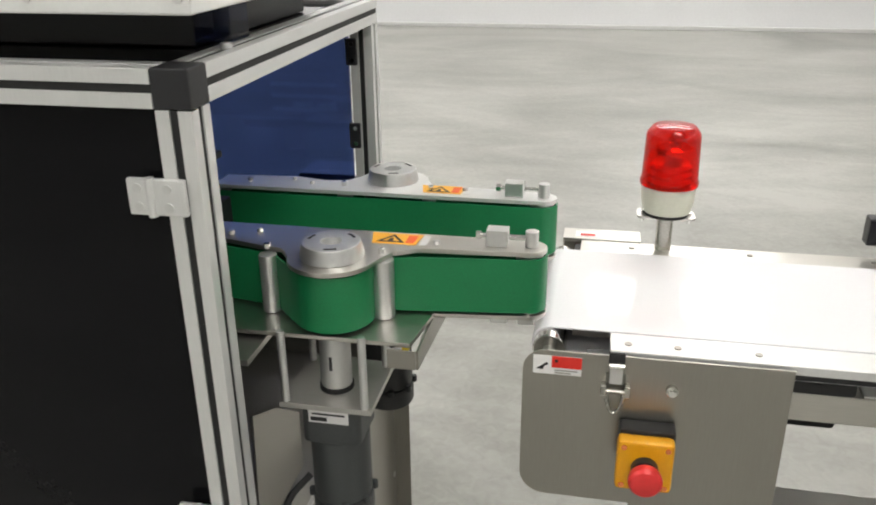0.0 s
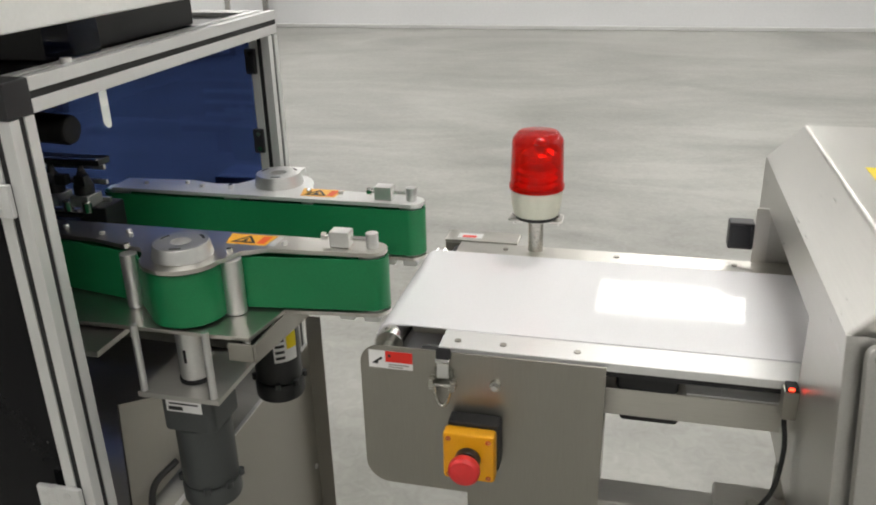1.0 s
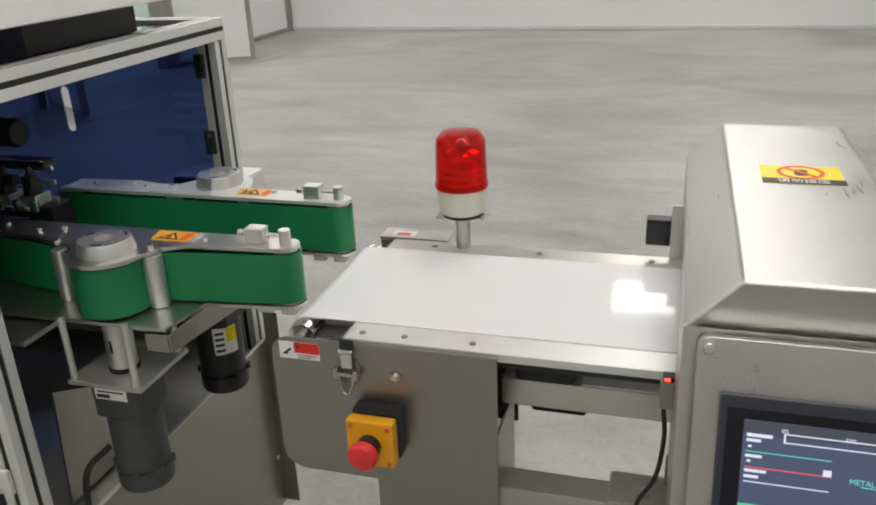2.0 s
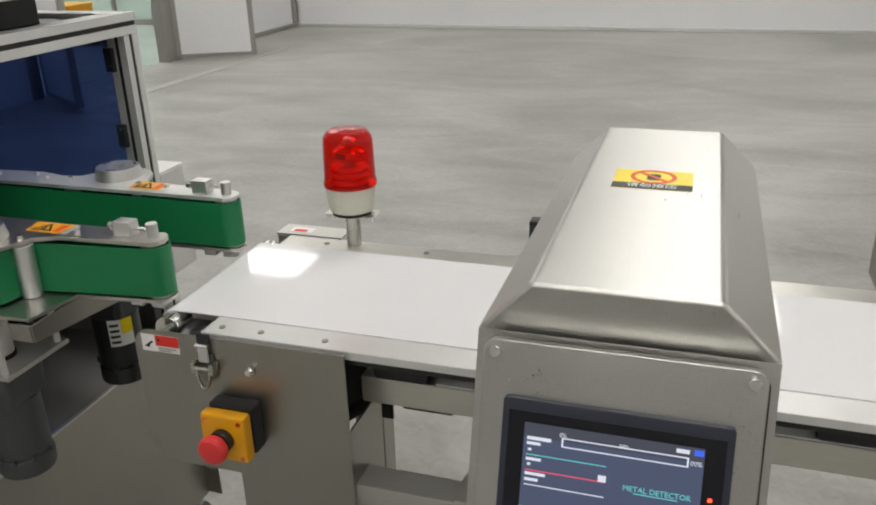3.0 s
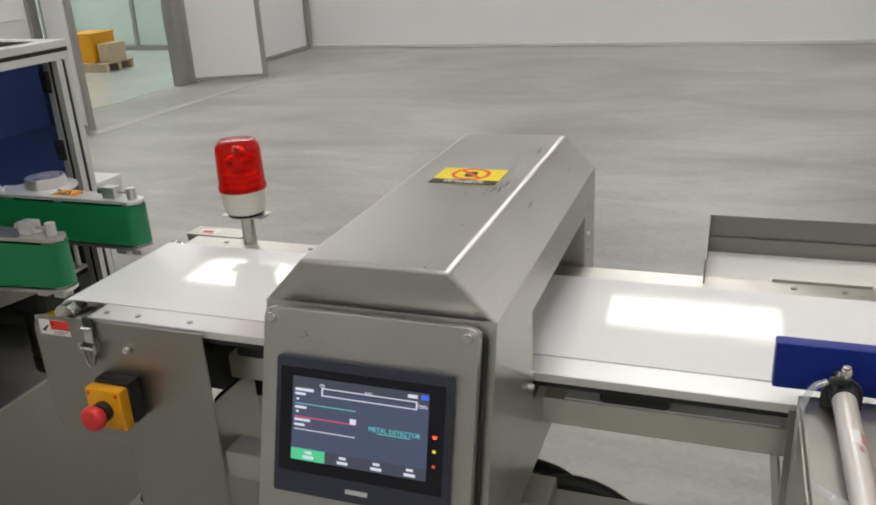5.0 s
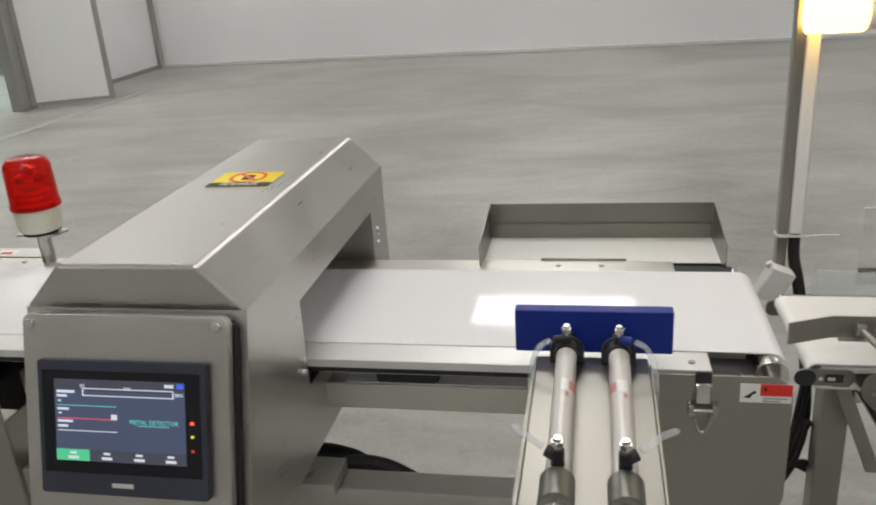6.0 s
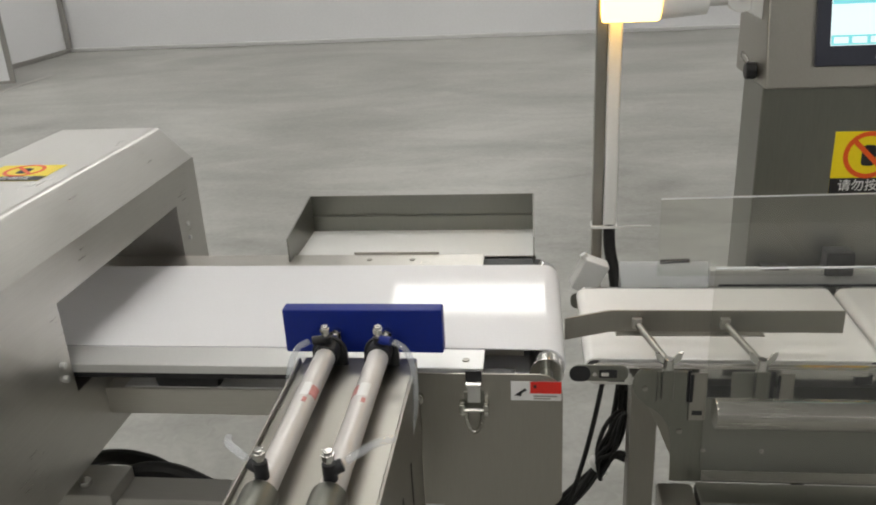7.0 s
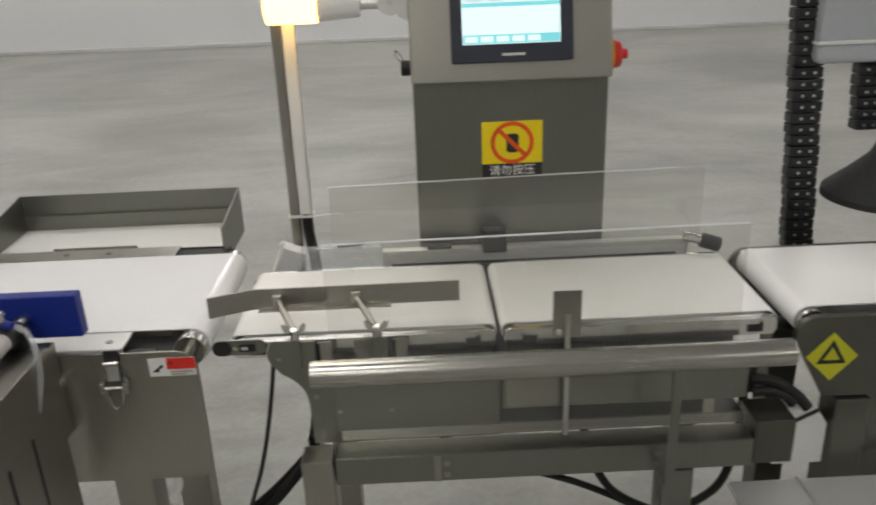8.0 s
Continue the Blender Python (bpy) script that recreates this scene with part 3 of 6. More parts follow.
def toggle_latch(x, z):
    """An over-centre latch: black keeper, bright strap, hinge ears and a tapering pull loop over a dark back plate."""
    small = Matrix.Translation((x, 0.931, z + 0.062)) @ Matrix.Diagonal((0.82, 1, 0.82, 1)) @ Matrix.Translation((-x, -0.931, -z - 0.062))

    def put(name, b, m, parent, label=""):
        bmesh.ops.transform(b, matrix=small, verts=b.verts)
        return part(name, b, m, parent, label)

    la = put("latch", box(x - 0.0150, x + 0.0150, 0.9280, 0.9308, z - 0.016, z + 0.026, 0.0008), STEEL_DARK, conv, "polished over-centre toggle latch")
    put("latch_keeper", box(x - 0.012, x + 0.012, 0.9268, 0.9308, z + 0.044, z + 0.062, 0.001), BLACK, la)
    put("latch_strap", box(x - 0.0095, x + 0.0095, 0.9222, 0.9262, z + 0.012, z + 0.046, 0.0015), ALU_CAST, la, "bright strap")
    put("latch_hook", cyl((x - 0.0115, 0.9235, z + 0.043), (x + 0.0115, 0.9235, z + 0.043), 0.0042, n=16, bevel=0.001), CHROME, la)
    put("latch_bar", cyl((x - 0.021, 0.9185, z + 0.003), (x + 0.021, 0.9185, z + 0.003), 0.0036, n=16, bevel=0.001), STEEL_TUBE, la)
    for s in (-1, 1):
        put("latch_ear", box(x + s * 0.0175 - 0.0042, x + s * 0.0175 + 0.0042, 0.9150, 0.9300, z - 0.006, z + 0.013, 0.0018), STEEL_TUBE, la)
    put("latch_back", slab([(x - 0.0105, z - 0.001), (x + 0.0105, z - 0.001), (x + 0.0075, z - 0.022), (x + 0.003, z - 0.028), (x - 0.003, z - 0.028), (x - 0.0075, z - 0.022)], 0.9245, 0.9265, "y", bevel=0.0006), STEEL_DULL, la)
    put("latch_lever", hose([(x - 0.0125, 0.9185, z + 0.003), (x - 0.0115, 0.9180, z - 0.012), (x - 0.0080, 0.9175, z - 0.025), (x - 0.003, 0.9172, z - 0.0325), (x + 0.003, 0.9172, z - 0.0325), (x + 0.0080, 0.9175, z - 0.025), (x + 0.0115, 0.9180, z - 0.012), (x + 0.0125, 0.9185, z + 0.003)], 0.0030, n=10), STEEL_TUBE, la, "bent wire pull")
    put("latch_tip", box(x - 0.0035, x + 0.0035, 0.9155, 0.9190, z - 0.0350, z - 0.0310, 0.001), CHROME, la)


toggle_latch(0.037, 0.752)
toggle_latch(1.251, 0.752)
for x, z in ((0.105, 0.768), (1.182, 0.775)):
    kn = part("thumb_bolt", cyl((x, 0.932, z), (x, 0.9235, z), 0.0075, n=20, bevel=0.0015), STEEL_TUBE, conv, "polished round bolt")
    part("bolt_tip", cyl((x, 0.9235, z), (x, 0.9195, z), 0.0045, n=6), CHROME, kn)


def belt_label(x, z):
    """The adjusting label: white film, red field, a dark pictogram and unreadable bars."""
    lb = part("label", box(x, x + 0.060, 0.9302, 0.9308, z - 0.026, z, 0.0), STICKER_WHITE, conv, "white and red adjusting label")
    part("label_field", box(x + 0.023, x + 0.060, 0.9296, 0.9302, z - 0.016, z), STICKER_RED, lb)
    part("pictogram", slab([(x + 0.004, z - 0.019), (x + 0.012, z - 0.013), (x + 0.017, z - 0.009), (x + 0.019, z - 0.012), (x + 0.014, z - 0.015), (x + 0.012, z - 0.020)], 0.9296, 0.9302, "y"), INK, lb)
    for k in range(2):
        part("text_bar", box(x + 0.027, x + 0.055 - 0.008 * k, 0.9296, 0.9302, z - 0.0205 - 0.0035 * k, z - 0.019 - 0.0035 * k), STEEL_DULL, lb)
    part("text_bar", box(x + 0.027, x + 0.0305, 0.9292, 0.9296, z - 0.0085, z - 0.0045), INK, lb)


belt_label(-0.065, 0.801)
belt_label(1.295, 0.799)

# emergency stop
es = thing("emergency_stop", (0.078, 0.931, 0.685), "yellow emergency stop box with red mushroom button on drive cover", "emergency stop")
part("back_box", box(0.046, 0.114, 0.905, 0.931, 0.650, 0.722, 0.004), BLACK, es, "black box back")
part("face", box(0.044, 0.112, 0.884, 0.905, 0.647, 0.718, 0.005), YELLOW, es, "yellow box face")
part("collar", cyl((0.078, 0.884, 0.683), (0.078, 0.872, 0.683), 0.0165, bevel=0.001), BLACK, es)
mush = lathe([(0.0005, 0.0), (0.012, 0.0), (0.0135, 0.004), (0.019, 0.007), (0.0205, 0.012), (0.020, 0.018), (0.017, 0.0215), (0.010, 0.0235), (0.0005, 0.024)], 0, 0)
bmesh.ops.transform(mush, matrix=Matrix.Translation((0.078, 0.872, 0.683)) @ Matrix.Rotation(radians(90), 4, "X"), verts=mush.verts)
part("button", mush, RED, es, "red mushroom button")
for x in (0.052, 0.104):
    for z in (0.655, 0.710):
        part("screw", cyl((x, 0.8845, z), (x, 0.8832, z), 0.0036, n=14), BULB_RED, es)

# warning beacon on the far strip
bc = thing("warning_beacon", (0.108, 1.288, BZ), "red rotating warning beacon on a short steel post", "warning light")
BX, BY = 0.108, 1.288
part("post", cyl((BX, BY, BZ - 0.01), (BX, BY, 0.872), 0.0125, bevel=0.001), STEEL_TUBE, bc, "stainless tube post")
pl = slab(rounded(BX - 0.044, BX + 0.044, BY - 0.02, BY + 0.02, 0.008), 0.866, 0.8695, bevel=0.0006)
part("mount_plate", pl, STEEL_Y, bc, "bright flange plate")
part("gasket", cyl((BX, BY, 0.8697), (BX, BY, 0.8735), 0.033, n=40), RUBBER, bc)
part("base", lathe([(0.030, 0.8737), (0.036, 0.876), (0.040, 0.893), (0.0415, 0.915), (0.0415, 0.919), (0.03, 0.9192)], BX, BY), CREAM, bc, "cream plastic base")
part("dome", lathe([(0.0440, 0.9194), (0.0445, 0.926), (0.0425, 0.931), (0.0418, 0.960), (0.0408, 0.994), (0.0396, 1.0005), (0.0330, 1.0092), (0.0300, 1.0112), (0.0005, 1.0122)], BX, BY), DOME, bc, "translucent red dome")
part("inner_lens", lathe([(0.030, 0.9197), (0.034, 0.925), (0.030, 0.931), (0.034, 0.937), (0.030, 0.943), (0.033, 0.949), (0.028, 0.953), (0.012, 0.954)], BX, BY, n=24), LENS_RED, bc, "ribbed red inner lens")
part("reflector", lathe([(0.010, 0.9545), (0.016, 0.958), (0.027, 0.968), (0.029, 0.978), (0.018, 0.984), (0.006, 0.985)], BX + 0.003, BY - 0.003, n=9), BULB_RED, bc)
part("bulb", lathe([(0.006, 0.9855), (0.012, 0.988), (0.014, 0.994), (0.008, 1.000), (0.001, 1.002)], BX + 0.006, BY - 0.006, n=12), CHROME, bc)
for s in (-1, 1):
    part("bolt", cyl((BX + s * 0.036, BY, 0.856), (BX + s * 0.036, BY, 0.8735), 0.003, n=12), CHROME, bc)

# slanting cover plate beside the far end of the infeed
cv = thing("sensor_plate", (0.02, 1.33, 0.81), "stainless cover plate with a white and red label", "cover plate")
part("plate", box(-0.05, 0.075, 1.306, 1.352, 0.806, 0.812, 0.001), STEEL_X, cv)
part("bracket", box(-0.05, -0.04, 1.31, 1.35, 0.70, 0.806, 0.001), STEEL_X, cv)
part("bracket", box(0.03, 0.06, 1.3095, 1.313, 0.70, 0.806, 0.001), STEEL_X, cv)
part("label", box(-0.03, 0.012, 1.315, 1.338, 0.8121, 0.8125), STICKER_WHITE, cv)
part("label_field", box(-0.022, 0.002, 1.318, 1.328, 0.8125, 0.8129), STICKER_RED, cv)

# ---- metal detector ----
md = thing("metal_detector", (0.60, 1.09, 0.62), "brushed stainless metal detector with a sloped hood and touch panel", "metal detector")
MX0, MX1, MY0, MY1, MZ0, MZ1 = 0.463, 0.739, 0.782, 1.400, 0.668, 1.009
part("body", slab([(MY0, 0.956), (MY0 - 0.088, MZ0), (MY1, MZ0), (MY1, 0.956)], MX0, MX1, "x", holes=[[(0.9355, 0.772), (1.3055, 0.772), (1.3055, 0.898), (0.9355, 0.898)]]), STEEL_HOOD, md, "brushed steel body with the tunnel")
hood = slab([(MX1, 0.956), (0.686, MZ1), (0.513, MZ1), (MX0, 0.956)], MY0, MY1, "y")
folds = [e for e in hood.edges if max(v.co.z for v in e.verts) > MZ1 - 0.001]
bmesh.ops.bevel(hood, geom=folds, offset=0.005, segments=4, affect="EDGES", profile=0.5)
part("hood", hood, STEEL_HOOD, md, "brushed hood with folded bevels")
for z in (0.857, 0.832):
    screw(md, (MX1, 1.335, z), (1, 0, 0), 0.004)
for z in (0.822, 0.803):
    screw(md, (MX1, 0.915, z), (1, 0, 0), 0.0045, 0.006)
# the panel box leans back: its frame is built upright and tilted about its top
tilt = Matrix.Translation((0, 0.758, 0.955)) @ Matrix.Rotation(radians(-17), 4, "X") @ Matrix.Translation((0, -0.758, -0.955))


def tilted(b):
    bmesh.ops.transform(b, matrix=tilt, verts=b.verts)
    return b


FY = 0.758
part("gasket", tilted(slab(rounded(0.486, 0.731, 0.62, 0.952, 0.010), FY + 0.0102, FY + 0.0225, "y", bevel=0.001)), RUBBER, md, "black gasket behind the panel front")
pb = part("panel_box", tilted(slab(rounded(0.476, 0.728, 0.60, 0.960, 0.012), FY - 0.004, FY + 0.010, "y", bevel=0.002)), STEEL_HOOD, md, "brushed steel panel front")
for x in (0.487, 0.716):
    b = cyl((x, FY - 0.004, 0.948), (x, FY - 0.0085, 0.948), 0.0058, n=18, bevel=0.001)
    part("panel_screw", tilted(b), CHROME, pb)
hm = part("touch_panel", tilted(slab(rounded(0.500, 0.705, 0.7555, 0.909, 0.004), FY - 0.014, FY - 0.0045, "y", bevel=0.0015)), HMI_FRAME, md, "dark grey touch panel, switched on")
part("bezel", tilted(box(0.5065, 0.6985, FY - 0.0147, FY - 0.0142, 0.781, 0.8975)), HMI_GLASS, hm, "black glass bezel")


def screen_bar(u0, u1, v0, v1, m, y=0.0155, name="screen_mark"):
    """A rectangle on the lit screen; u, v run 0 to 1 from its lower left."""
    X, Z = lambda u: 0.522 + 0.159 * u, lambda v: 0.795 + 0.093 * v
    return part(name, tilted(box(X(u0), X(u1), FY - y - 0.0002, FY - y, Z(v0), Z(v1))), m, hm)


screen_bar(0, 1, 0, 1, SCREEN_BG, 0.0150, "screen")
screen_bar(0, 1, 0.86, 1, SCREEN_GREY, 0.0153)
for u0, u1, v0, v1 in ((0.22, 0.92, 0.885, 0.897), (0.22, 0.92, 0.80, 0.812), (0.22, 0.23, 0.80, 0.897), (0.91, 0.92, 0.80, 0.897)):
    screen_bar(u0, u1, v0, v1, SCREEN_LINE)
for u0, u1, v0, v1 in ((0.02, 0.16, 0.83, 0.865), (0.02, 0.10, 0.78, 0.81), (0.03, 0.05, 0.72, 0.745), (0.02, 0.11, 0.62, 0.65), (0.03, 0.05, 0.57, 0.595), (0.02, 0.14, 0.47, 0.50), (0.02, 0.10, 0.41, 0.44), (0.85, 0.92, 0.93, 0.97)):
    screen_bar(u0, u1, v0, v1, SCREEN_LINE)
screen_bar(0.02, 0.48, 0.675, 0.683, SCREEN_CYAN)
screen_bar(0.02, 0.48, 0.515, 0.525, SCREEN_RED)
screen_bar(0.02, 0.48, 0.365, 0.375, SCREEN_LINE)
screen_bar(0.44, 0.485, 0.52, 0.585, SCREEN_LINE, 0.0158)
screen_bar(0.945, 0.995, 0.925, 0.98, SCREEN_BLUE)
screen_bar(0.0, 0.26, 0.0, 0.14, SCREEN_GREEN)
screen_bar(0.26, 1.0, 0.0, 0.14, SCREEN_GREY)
for u in (0.11, 0.37, 0.62, 0.86):
    screen_bar(u, u + 0.05, 0.085, 0.115, SCREEN_LINE, 0.0158)
    screen_bar(u - 0.015, u + 0.065, 0.025, 0.06, SCREEN_LINE, 0.0158)
screen_bar(0.64, 0.88, 0.455, 0.463, SCREEN_CYAN)
up = Matrix.Rotation(radians(90), 4, "X")
for txt, u, v, s, m in (("METAL DETECTOR", 0.765, 0.50, 0.0070, SCREEN_CYAN), ("100%", 0.95, 0.845, 0.0060, SCREEN_LINE), ("50%", 0.57, 0.90, 0.0055, SCREEN_LINE), ("0%", 0.225, 0.92, 0.0055, SCREEN_LINE)):
    b = letters(txt, s, Matrix.Translation((0.522 + 0.159 * u, FY - 0.0157, 0.795 + 0.093 * v)) @ up, 0.0001)
    part("screen_text", tilted(b), m, hm)
for z, m in ((0.843, LED_RED), (0.828, LED_YELLOW), (0.812, LED_DIM)):
    part("led", tilted(box(0.6870, 0.6905, FY - 0.0152, FY - 0.0148, z - 0.0015, z + 0.0015)), m, hm, "small lit indicator")
part("maker_mark", tilted(box(0.589, 0.615, FY - 0.0146, FY - 0.0141, 0.7655, 0.7705)), ALU, hm)


def warning_label(owner, m, w, h):
    """A yellow warning label with a prohibition ring and a black band of writing, laid flat then placed by m."""
    def put(name, b, mtl, par):
        bmesh.ops.transform(b, matrix=m, verts=b.verts)
        return part(name, b, mtl, par)
    s = put("warning_label", box(-w / 2, w / 2, -h / 2, h / 2, 0.0002, 0.0006), STICKER_YELLOW, owner)
    tagged(s, "yellow warning label with a black caption band")
    put("band", box(-w / 2, w / 2, -h / 2, -h * 0.24, 0.0006, 0.0009), INK, s)
    r, cy = h * 0.315, h * 0.125
    put("symbol", slab(rounded(-r * 0.32, r * 0.36, cy - r * 0.55, cy + r * 0.5, r * 0.2), 0.0006, 0.0009), INK, s)
    k = w / h
    put("ring", slab(arc(0, cy, r * 1.18, 0, 354, 40), 0.0009, 0.0012, holes=[arc(0, cy, r * 0.95, 0, 354, 40)]), STICKER_RING, s)
    bar = box(-r, r, -r * 0.12, r * 0.12, 0.0009, 0.0012)
    bmesh.ops.transform(bar, matrix=Matrix.Translation((0, cy, 0)) @ Matrix.Rotation(radians(-45), 4, "Z"), verts=bar.verts)
    put("slash", bar, STICKER_RING, s)
    put("caption", letters("请勿按压", h * 0.2, Matrix.Translation((0, -h * 0.37, 0.0011)), 0.0001), STICKER_WHITE, s)


warning_label(md, Matrix.Translation((0.601, 1.130, MZ1)), 0.098, 0.078)
# entry sensors
sn = thing("photo_sensor", (0.43, 1.31, 0.85), "black reflex sensor on a folded steel bracket by the tunnel entry", "sensor")
part("body", box(0.408, 0.446, 1.296, 1.322, 0.832, 0.876, 0.003), BLACK, sn)
part("lens", box(0.410, 0.440, 1.2945, 1.296, 0.836, 0.872, 0.001), HMI_GLASS, sn)
part("bracket", box(0.446, 0.467, 1.300, 1.304, 0.80, 0.90, 0.001), STEEL_Y, sn)
part("bracket_foot", box(0.430, 0.4665, 1.3045, 1.318, 0.79, 0.80, 0.001), STEEL_Y, sn)
s2 = thing("photo_sensor", (0.455, 0.935, 0.79), "small light barrier with a red lamp on the conveyor edge", "sensor")
part("body", box(0.446, 0.464, 0.918, 0.938, 0.770, 0.808, 0.002), STEEL_DULL, s2)
part("cap", box(0.448, 0.462, 0.920, 0.936, 0.8082, 0.814, 0.002), BLACK, s2)
part("led", box(0.451, 0.457, 0.9188, 0.9199, 0.8095, 0.8130), LED_RED, s2, "small red lamp, lit")
part("cable", hose([(0.452, 0.925, 0.766), (0.455, 0.915, 0.73), (0.448, 0.905, 0.68), (0.430, 0.90, 0.645), (0.428, 0.91, 0.615), (0.44, 0.93, 0.60)], 0.003), RUBBER, s2, "black cable")
for x in (0.435, 0.715):
    ft = thing("mounting_foot", (x, 0.955, 0.60), "square steel mounting foot with a bolt under the detector", "mount", "detector feet")
    part("block", box(x - 0.045, x + 0.045, 0.918, 0.985, 0.6005, 0.622, 0.003), STEEL_SATIN, ft)
    part("pillar", cyl((x + 0.035 * (1 if x < 0.6 else -1), 0.972, 0.6222), (x + 0.035 * (1 if x < 0.6 else -1), 0.972, 0.6675), 0.010), STEEL_DULL, ft, "short steel pillar")
    part("bolt", cyl((x, 0.938, 0.622), (x, 0.938, 0.631), 0.009, n=6, bevel=0.001), CHROME, ft)
hs = thing("hose_pair", (0.80, 1.05, 0.51), "two thick black corrugated hoses below the detector", "hose")
part("hose", hose([(0.585, 1.06, 0.50), (0.632, 1.06, 0.558), (0.659, 1.06, 0.574), (0.691, 1.06, 0.580), (0.725, 1.06, 0.576), (0.758, 1.06, 0.563), (0.80, 1.065, 0.52)], 0.012), RUBBER, hs)
part("hose", hose([(0.690, 1.01, 0.555), (0.736, 1.01, 0.586), (0.771, 1.01, 0.596), (0.809, 1.01, 0.592), (0.844, 1.01, 0.575), (0.875, 1.015, 0.545), (0.895, 1.02, 0.50)], 0.012), RUBBER, hs)
bx = thing("carton", (0.555, 1.12, BZ), "plain white carton on the belt inside the detector", "box")
part("body", box(0.505, 0.600, 1.065, 1.175, BZ + 0.0005, BZ + 0.055, 0.003), WHITE_PLASTIC, bx)
part("lid", box(0.5045, 0.6005, 1.0645, 1.1755, BZ + 0.0555, BZ + 0.062, 0.002), WHITE_PLASTIC, bx)

# ---- reject pusher across the conveyor ----
ps = thing("reject_pusher", (1.117, 0.85, 0.62), "twin air cylinder pusher with a blue plastic push plate", "pusher")
part("push_plate", box(1.020, 1.215, 0.944, 0.964, 0.828, 0.886, 0.0025), BLUE, ps, "thick blue nylon plate")
channel = box(1.048, 1.184, 0.56, 0.905, 0.8330, 0.8360, 0.0008)
box(1.048, 1.0505, 0.56, 0.905, 0.8360, 0.8430, 0.0006, bm=channel)
part("channel", channel, STEEL_DULL, ps, "folded stainless carrier plate")
part("side_flange", box(1.1845, 1.1875, 0.56, 0.900, 0.60, 0.8375, 0.0008), STEEL_DULL, ps, "stainless side plate with slots")
part("side_flange", box(1.0445, 1.0475, 0.62, 0.900, 0.70, 0.8330, 0.0008), STEEL_DULL, ps)
part("back_bracket", box(1.048, 1.184, 0.9055, 0.9300, 0.70, 0.8300, 0.0015), STEEL_DULL, ps)
for y in (0.70, 0.76, 0.82):
    part("slot", slab(rounded(y - 0.003, y + 0.003, 0.66, 0.76, 0.0028), 1.1876, 1.1879, "x"), BLACK, ps)
for x in (1.087, 1.148):
    c = part("air_cylinder", cyl((x, 0.63, 0.858), (x, 0.895, 0.858), 0.0120, bevel=0.001), CYLINDER, ps, "pale satin air cylinder")
    part("front_cap", cyl((x, 0.878, 0.858), (x, 0.906, 0.858), 0.0142, bevel=0.002), BLACK, c, "black front cap")
    part("rod", cyl((x, 0.905, 0.858), (x, 0.944, 0.858), 0.0045), CHROME, c)
    part("rod_nut", cyl((x, 0.930, 0.858), (x, 0.938, 0.858), 0.0085, n=6, bevel=0.001), CHROME, c)
    sd = slab(arc(x, 0.853, 0.0205, 0, 180, 12) + [(x - 0.0205, 0.8365), (x + 0.0205, 0.8365)], 0.898, 0.904, "y", bevel=0.001)
    part("foot_bracket", sd, MOTOR_BLACK, c, "black rounded foot bracket")
    part("rear_cap", cyl((x, 0.600, 0.858), (x, 0.640, 0.858), 0.0165, bevel=0.003), STEEL_DARK, c, "dark rear cap")
    part("rear_nut", cyl((x, 0.588, 0.858), (x, 0.600, 0.858), 0.011, n=6, bevel=0.001), CHROME, c)
    for y, h in ((0.890, 0.896), (0.648, 0.902)):
        part("port", cyl((x, y, 0.868), (x, y, h - 0.016), 0.0065, n=20, bevel=0.001), BLACK, c)
        part("needle", cyl((x, y, h - 0.016), (x, y, h - 0.003), 0.0042, n=16, bevel=0.0008), CHROME, c)
        part("needle_nut", cyl((x, y, h - 0.012), (x, y, h - 0.007), 0.0058, n=6), CHROME, c)
    s = -1 if x < 1.1 else 1
    part("elbow", cyl((x, 0.889, 0.876), (x + s * 0.015, 0.885, 0.876), 0.0052, n=18, bevel=0.0012), BLUE if s > 0 else BLACK, c, "push-in elbow")
    part("elbow", cyl((x, 0.648, 0.878), (x + s * 0.011, 0.652, 0.882), 0.0062, n=18, bevel=0.0012), BLACK, c, "push-in elbow")
    part("air_hose", hose([(x + s * 0.018, 0.884, 0.876), (x + s * 0.032, 0.880, 0.868), (x + s * 0.041, 0.872, 0.845), (x + s * 0.042, 0.862, 0.81), (x + s * 0.036, 0.852, 0.775), (x + s * 0.03, 0.85, 0.74)], 0.0036), PVC_TUBE, c, "clear air hose").visible_shadow = False
    part("air_hose", hose([(x + s * 0.014, 0.654, 0.884), (x + s * 0.024, 0.662, 0.887), (x + s * 0.036, 0.676, 0.887), (x + s * 0.048, 0.694, 0.880)] if s > 0 else [(x - 0.014, 0.654, 0.884), (x - 0.024, 0.660, 0.887), (x - 0.036, 0.670, 0.888), (x - 0.044, 0.690, 0.880)], 0.0036), PVC_TUBE, c, "clear air hose").visible_shadow = False
    part("print_mark", slab(arc(x, 0.858, 0.0124, 12 if s < 0 else 115, 62 if s < 0 else 160, 6) + arc(x, 0.858, 0.0121, 62 if s < 0 else 160, 12 if s < 0 else 115, 6), 0.785, 0.803, "y"), PRINT_FADED, c)
